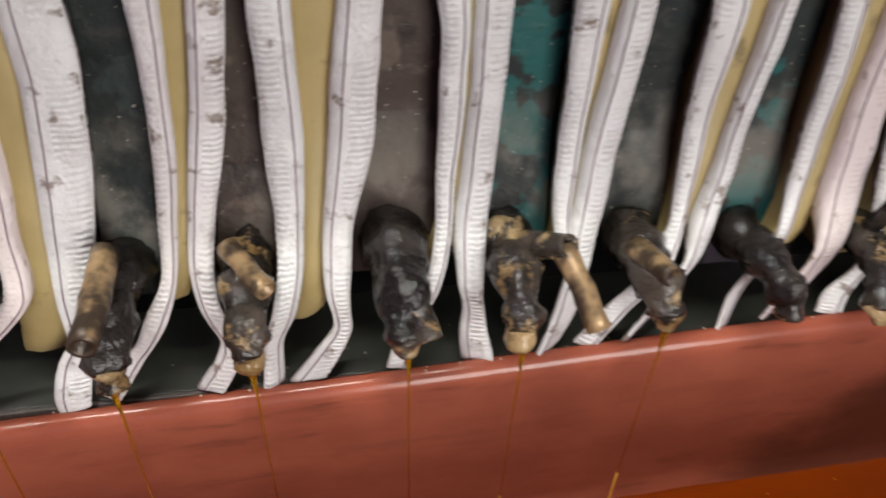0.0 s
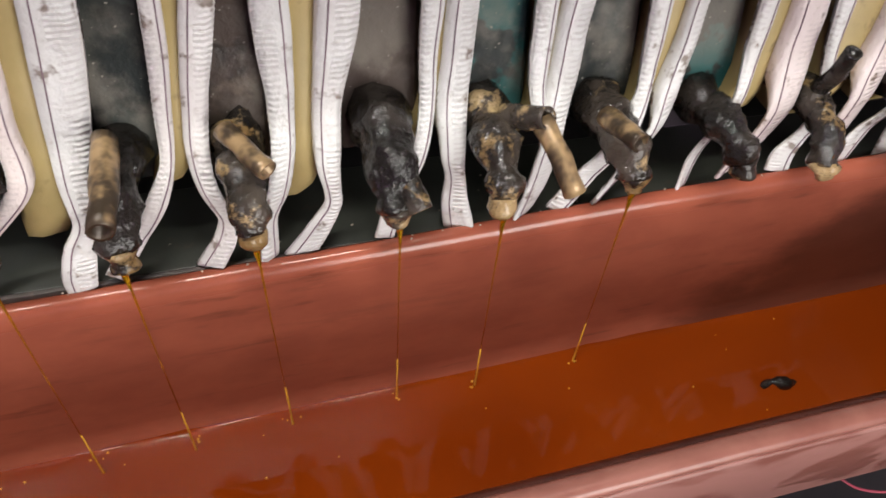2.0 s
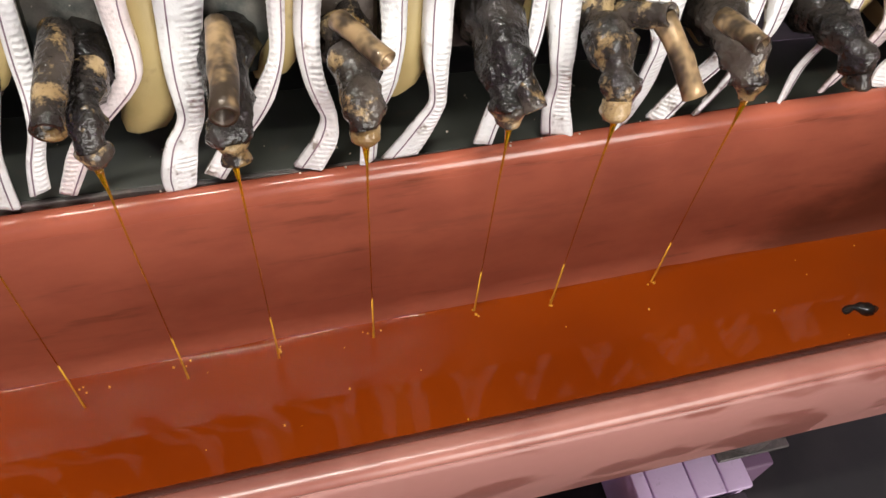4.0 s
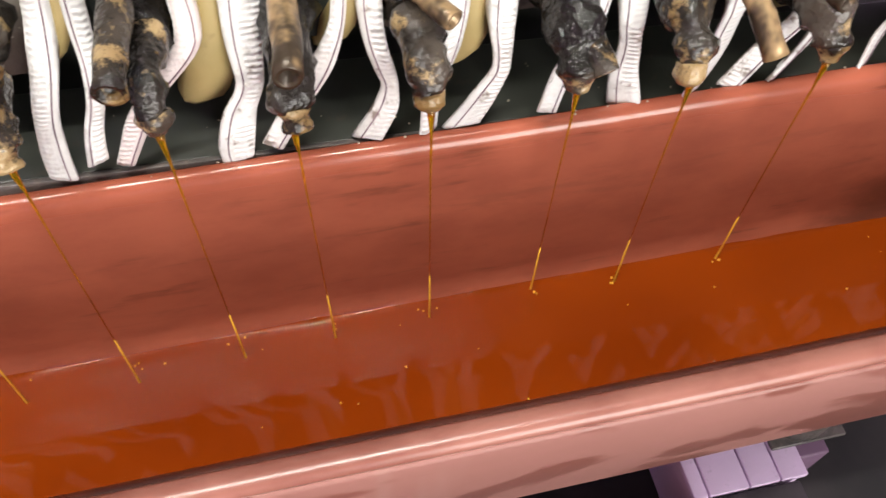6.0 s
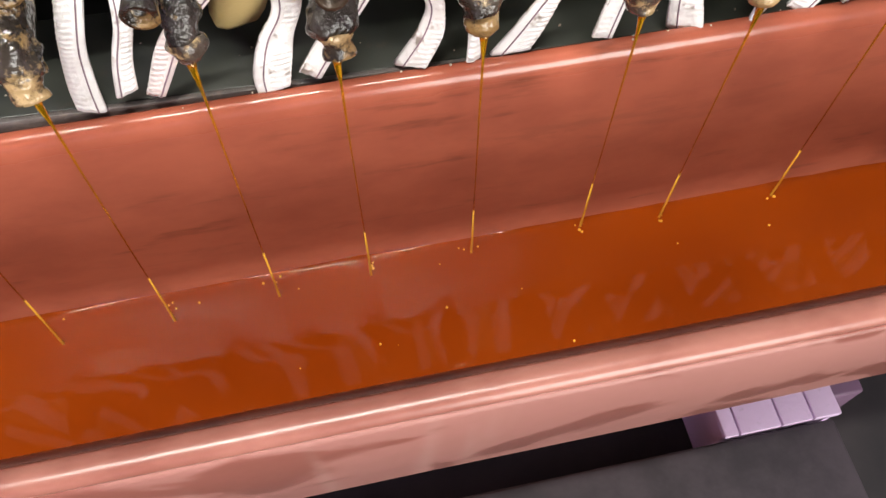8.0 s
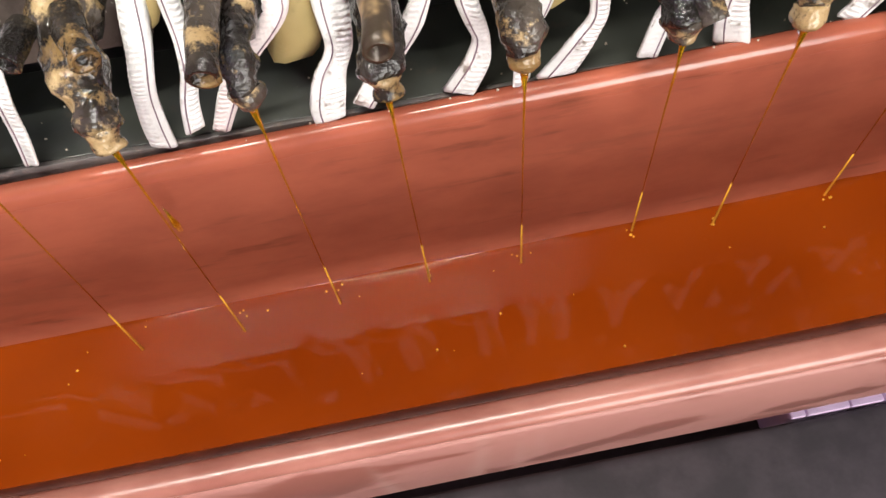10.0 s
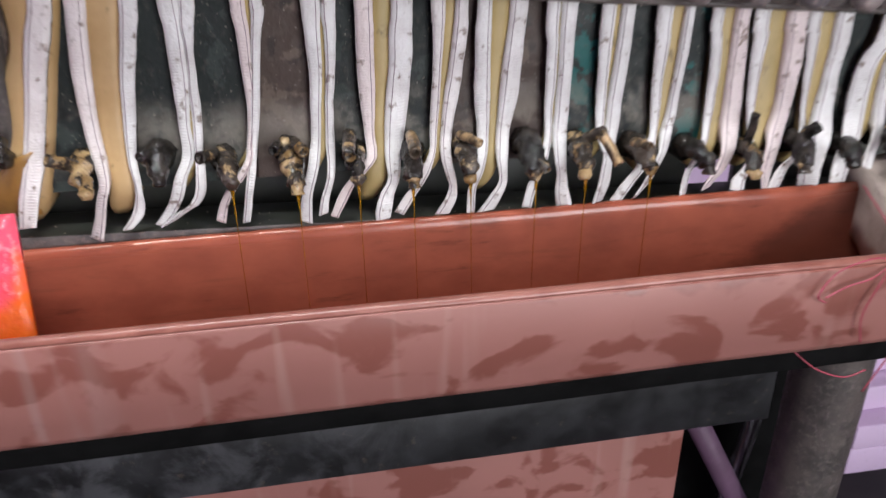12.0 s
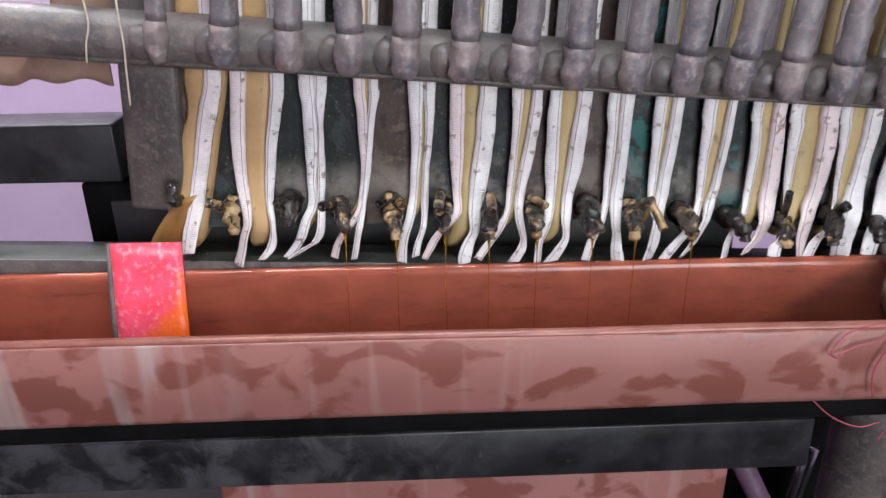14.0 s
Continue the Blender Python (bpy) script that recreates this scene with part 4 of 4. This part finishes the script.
# ---- smaller things ----
def small_things():
    dam = part("splash_plate", sheet([[(x + 0.014 * s, y, z) for x in np.linspace(-0.573, -0.495, 8)] for s, y, z in zip(np.linspace(0, 1, 9), np.linspace(-0.034, -0.112, 9), np.linspace(0.802, 0.64, 9))], 0.006), PINK)
    part("worn_edge", sheet([[(x + 0.014 * s, y - 0.0008, z) for x in (-0.5755, -0.5735, -0.571)] for s, y, z in zip(np.linspace(0, 1, 9), np.linspace(-0.034, -0.112, 9), np.linspace(0.802, 0.64, 9))], 0.0075), RAIL, dam, "grimy grey worn edge")
    rng, bm = random.Random(21), bmesh.new()
    for q in range(70):
        u, v = min(0.97, max(0.03, rng.gauss(0.5, 0.2))), rng.uniform(0.04, 0.95)
        at = (-0.573 + 0.078 * u + 0.014 * v, -0.034 - 0.078 * v - 0.0026, 0.797 - 0.157 * v - 0.001)
        bmesh.ops.create_icosphere(bm, subdivisions=2, radius=rng.uniform(0.0006, 0.0017), matrix=Matrix.LocRotScale(at, Euler((math.radians(-26), 0, 0)), (1, 0.6, rng.uniform(0.8, 1.8))))
    part("oil_beads", bm, PINK, dam, "beads of oil clinging to the plate")
    tagged(dam, "wet bright red plastic plate leaning in the trough", "plate")
    wing = part("end_block", box(-0.572, -0.508, 0.03, 0.5, 0.020, 0.36, 0.006), RUST)
    wing.matrix_world = PRESS
    tagged(wing, "brown pitted cast-iron end plate of the press", "end plate")
    for z0, z1 in ((0.825, 0.898),):
        b = part("cross_beam", box(-1.6, -0.60, 0.10, 0.16, z0, z1, 0.003), BLACK)
        tagged(b, "black painted steel cross beam", "beam")


def plinth():
    p = thing("plinth", "lavender tiled masonry plinth under the press leg", "plinth")
    part("block", box(0.206, 0.344, -0.045, 0.16, 0.0, 0.11, 0.004), LAVENDER, p)
    for a, b in ((0.204, 0.221), (0.223, 0.272), (0.274, 0.311), (0.313, 0.346)):
        for c, d in ((-0.047, 0.05), (0.053, 0.16)):
            part("tile", box(a, b, c, d, 0.11, 0.12, 0.0015), LAVENDER, p)
    part("side_step", box(0.344, 0.405, -0.020, 0.16, 0.0, 0.085, 0.004), MAUVE, p, "dull mauve lower step")
    plank = part("floor_plank", box(-0.55, 0.335, -0.25, -0.0495, 0.0, 0.117, 0.004), TIMBER)
    tagged(plank, "dark grimy timber beam lying on the floor below the trough", "beam")
    w = thing("stepped_masonry", "lavender stepped masonry beside the press leg", "masonry")
    for k in range(3):
        part("step", box(0.672 + 0.02 * k, 1.3, 0.30 + 0.04 * k, 0.55, 0.062 + 0.055 * k, 0.115 + 0.055 * k, 0.004), LAVENDER, w)
    part("base", box(0.672, 1.3, 0.302, 0.55, 0.0, 0.06, 0.004), LAVENDER, w)


def back_plates():
    # added black sheets in place of the deep shade under the filter plates
    for a, b in ((-0.62, 0.166), (0.226, 0.6)):
        t = part("drip_plate", box(a, b, 0.10, 0.112, 0.60, 0.80, 0.002), LEDGE)
        if a < 0:
            bm = box(0.168, 0.224, 0.10, 0.112, 0.742, 0.80, 0.002)
            for v in bm.verts:
                if v.co.z < 0.77:
                    v.co.z += (v.co.x - 0.196) * 0.3
            part("lintel", bm, LEDGE, t)
        tagged(t, "added black sheet for the dark space behind the spouts", "plate")


def wire(name, pts, r, mat, label, cat, parent=None):
    p = curve(pts, 10 * (len(pts) - 1))
    ob = part(name, tube(p, [r] * len(p), 7), mat, parent)
    return tagged(ob, label, cat) if parent is None else ob


def right_end():
    rows = []
    for s in np.linspace(0, 1, 14):
        row = []
        for u in np.linspace(0, 1, 14):
            x = 0.306 - 0.058 * s ** 5 + 0.11 * u + 0.004 * noise.noise(Vector((s * 9, 2, 2)))
            y = 0.02 - 0.15 * s
            z = 0.772 - 0.035 * s - 0.02 * s * s + 0.010 * noise.noise(Vector((u * 4, s * 4, 1))) + 0.006 * noise.noise(Vector((u * 11, s * 11, 5)))
            row.append((x, y, z))
        rows.append(row)
    edge = [(r[0][0], r[0][1], r[0][2] - 0.085 * k) for r in rows for k in (0,)]
    sh = part("plastic_sheet", sheet(rows, 0.0012), FOIL)
    tagged(sh, "crumpled milky plastic sheet over the trough end", "plastic sheet")
    part("hanging_fold", sheet([[(x + 0.002 * math.sin(20 * y), y, z - d) for d in (0.0, 0.02, 0.045, 0.07)] for x, y, z in edge], 0.0012), FOIL, sh)
    k = (0.248, -0.146, 0.742)
    t = thing("string_tie", "magenta plastic string knotted round the trough lip", "string")
    t.location = (0, 0, 0)
    for pts in ([k, (0.222, -0.15, 0.748), (0.192, -0.15, 0.738), (0.178, -0.15, 0.716), (0.188, -0.148, 0.706)],
                [k, (0.228, -0.149, 0.728), (0.206, -0.149, 0.722), (0.186, -0.149, 0.712)],
                [k, (0.262, -0.15, 0.722), (0.272, -0.15, 0.69), (0.27, -0.15, 0.655), (0.25, -0.148, 0.60)],
                [k, (0.235, -0.15, 0.72), (0.226, -0.15, 0.69), (0.232, -0.149, 0.66)],
                [(0.176, -0.13, 0.648), (0.20, -0.14, 0.628), (0.228, -0.145, 0.618), (0.248, -0.147, 0.625)],
                [k, (0.262, -0.11, 0.757), (0.275, -0.05, 0.77)]):
        wire("strand", pts, 0.0008, STRING, "", "", t)
    part("knot", tube([(0.243, -0.148, 0.744), (0.248, -0.150, 0.741), (0.253, -0.148, 0.738)], [0.002, 0.0035, 0.002], 10, lumps=0.002), STRING, t)


def left_end():
    for pts in ([(-0.566, 0.004, 1.06), (-0.563, -0.0, 1.03), (-0.568, -0.002, 1.01), (-0.572, -0.001, 0.99)],
                [(-0.532, 0.004, 1.07), (-0.531, -0.002, 1.04), (-0.530, -0.004, 1.01), (-0.533, -0.002, 0.98), (-0.536, 0.0, 0.945)]):
        wire("thread", pts, 0.0011, TWINE, "pale frayed cotton thread hanging over the rail", "thread")
    rows = [[(-0.72 + 0.14 * u, 0.075 + 0.006 * math.sin(u * 9), 1.0 - s * (0.046 + 0.006 * math.sin(u * 11) * math.sin(u * 5))) for u in np.linspace(0, 1, 24)] for s in np.linspace(0, 1, 6)]
    tagged(part("rag", sheet(rows, 0.002), RAG), "brown oil-stained rag hanging behind the rail", "rag")
    rows = [[(-0.625 + 0.072 * u, 0.055 + 0.02 * abs(u - 0.5) + 0.004 * noise.noise(Vector((u * 5, s * 5, 2))), 1.12 - 0.13 * s) for u in np.linspace(0, 1, 14)] for s in np.linspace(0, 1, 14)]
    tagged(part("cloth_bag", sheet(rows, 0.003), RAG), "brown cotton bag tucked above the rail", "bag")
    t = thing("screw_spindle", "black threaded press spindle", "spindle")
    part("shaft", tube([(-1.6, 0.11, 1.07), (-0.64, 0.11, 1.07)], [0.02, 0.02], 18), BLACK, t)
    coil = [(-0.72 + 0.07 * k / 90, 0.11 + 0.022 * math.cos(k * 0.7), 1.07 + 0.022 * math.sin(k * 0.7)) for k in range(91)]
    part("thread_ridge", tube(coil, [0.003] * 91, 6), BLACK, t)
    # shade is put into the block's colour so that no edge catches light
    b = part("bearing_block", box(-0.655, -0.50, 0.105, 0.3, 0.74, 0.822, 0.004), SHADE_BLACK)
    tagged(b, "cast-iron bearing block below the end plate, its shade painted near-black", "block")


def crumbs():
    """Bubbles on the oil and press-cake crumbs on the ledge."""
    rng = random.Random(9)
    bm = bmesh.new()
    for k in range(34):
        x, y = rng.uniform(-0.5, 0.25), rng.uniform(-0.10, -0.022)
        r = rng.choice((0.0004, 0.0005, 0.0008))
        bmesh.ops.create_icosphere(bm, subdivisions=1, radius=r, matrix=Matrix.Translation((x, y, OIL_Z + 0.0006)))
    for key in "XYZABCDE":
        x, y, z = TIPS[key]
        for q in range(3):
            bmesh.ops.create_icosphere(bm, subdivisions=1, radius=rng.uniform(0.0005, 0.0010), matrix=Matrix.Translation((x + rng.gauss(0, 0.003), y + rng.gauss(0, 0.003), OIL_Z + 0.0006)))
    tagged(part("oil_bubbles", bm, LIT_OIL), "small golden bubbles floating on the oil", "bubbles", kind="stuff")
    bm = bmesh.new()
    for k in range(55):
        x, y = rng.uniform(-0.6, 0.1), rng.uniform(0.004, 0.045)
        m = Matrix.LocRotScale((x, y, 0.7428 - 0.0349 * x), Euler((rng.random() * 3, rng.random() * 3, 0)), (1, rng.uniform(0.5, 1), 0.5))
        bmesh.ops.create_icosphere(bm, subdivisions=1, radius=rng.uniform(0.0003, 0.0010), matrix=m)
    for k in range(22):
        x = rng.uniform(-0.6, 0.2)
        bmesh.ops.create_icosphere(bm, subdivisions=1, radius=rng.uniform(0.0003, 0.0007), matrix=Matrix.Translation((x, rng.uniform(-0.002, 0.002), 0.7513)))
    tagged(part("cake_crumbs", bm, TWINE), "pale press-cake crumbs on the black ledge", "crumbs", kind="stuff")
    clump = tube(curve([(0.176, -0.070, OIL_Z), (0.184, -0.068, OIL_Z + 0.001), (0.193, -0.072, OIL_Z + 0.001), (0.200, -0.071, OIL_Z)], 12), [0.001, 0.002, 0.003, 0.0026, 0.0022, 0.003, 0.0042, 0.0045, 0.004, 0.003, 0.0026, 0.002, 0.001], 10, lumps=0.0025, seed=3.0)
    tagged(part("cake_lump", clump, BOSS), "dark oily lump of press cake floating in the trough", "lump")


def drops():
    """Single drops that fall from the slower spouts: the object, its spout's place, and the second at which it lets go."""
    out, rng = [], random.Random(3)
    for key, times in (("F", (0.0, 0.75, 1.3, 2.3, 3.1, 4.3, 5.35, 6.4, 7.3)), ("G", (0.15, 0.95, 1.75, 2.5, 4.0, 6.9)), ("Z", (2.55, 2.75)), ("Y", (5.6, 9.9)), ("H", (0.55, 1.5))):
        for t0 in times:
            x, y, z = TIPS[key]
            d = part("oil_drop", tube([(0, 0, 0.012), (0, 0, 0.006), (0, 0, 0.0), (0, 0, -0.004), (0, 0, -0.006)], [0.0003, 0.0008, 0.0017, 0.0016, 0.0005], 8), AMBER)
            tagged(d, "falling amber drop of oil", "oil drop", "oil drops")
            out.append((d, x, y, z, t0))
    return out


LEAN = {"X": -5.0, "Y": -4.2, "Z": -3.2, "A": -2.2, "B": -1.0}


def streams():
    """Thin oil streams from the spouts into the pool."""
    out = []
    for key in "XYZABCDE":
        x, y, z = TIPS[key]
        low = OIL_Z - z - 0.004
        t = tagged(part("oil_stream", tube([(0, 0, 0.004), (0, 0, -0.003), (0.0002, 0, -0.012), (0, 0, -0.04), (0, 0, low + 0.045)], [0.0022, 0.0013, 0.0006, 0.0004, 0.00033], 10), AMBER), "thin amber stream of oil falling from a spout", "oil stream", "oil streams")
        # the light that gathers at the foot is painted with a brighter oil
        part("stream_foot", tube([(0, 0, low + 0.046), (0.0001, 0, low + 0.02), (0, 0, low + 0.005), (0, 0, low)], [0.0005, 0.0006, 0.0007, 0.0012], 8), LIT_OIL, t, "foot of the stream, brightened by light painted into its colour")
        t.location = (x, y, z)
        out.append((t, x, y, z, LEAN.get(key, 0.0)))
    return out


def motions():
    rng = random.Random(5)
    for ob, x, y, z, lean in STREAMS:
        rows = []
        for k in range(29):
            rows.append((k * 0.5, pose(x + rng.uniform(-0.0006, 0.0006), y + rng.uniform(-0.0006, 0.0006), z, lean + rng.uniform(-0.4, 0.4), rng.uniform(-0.4, 0.4), 0)))
        walk(ob, rows)
    for ob, x, y, z, t0 in DROPS:
        start, rows = z + 0.006, []
        if t0 > 0:
            rows.append((0.0, pose(x, y, start)))
        for dt in (0.0, 0.04, 0.08, 0.12, 0.16, 0.20):
            rows.append((t0 + dt, pose(x, y, max(OIL_Z - 0.014, start - 0.2 * dt - 4.9 * dt * dt))))
        rows.append((14.0, pose(x, y, OIL_Z - 0.014)))
        walk(ob, rows)


room()
trough()
rail()
frame_beams()
plates()
cloths()
small_things()
plinth()
back_plates()
right_end()
left_end()
crumbs()
DROPS = drops()
STREAMS = streams()
motions()
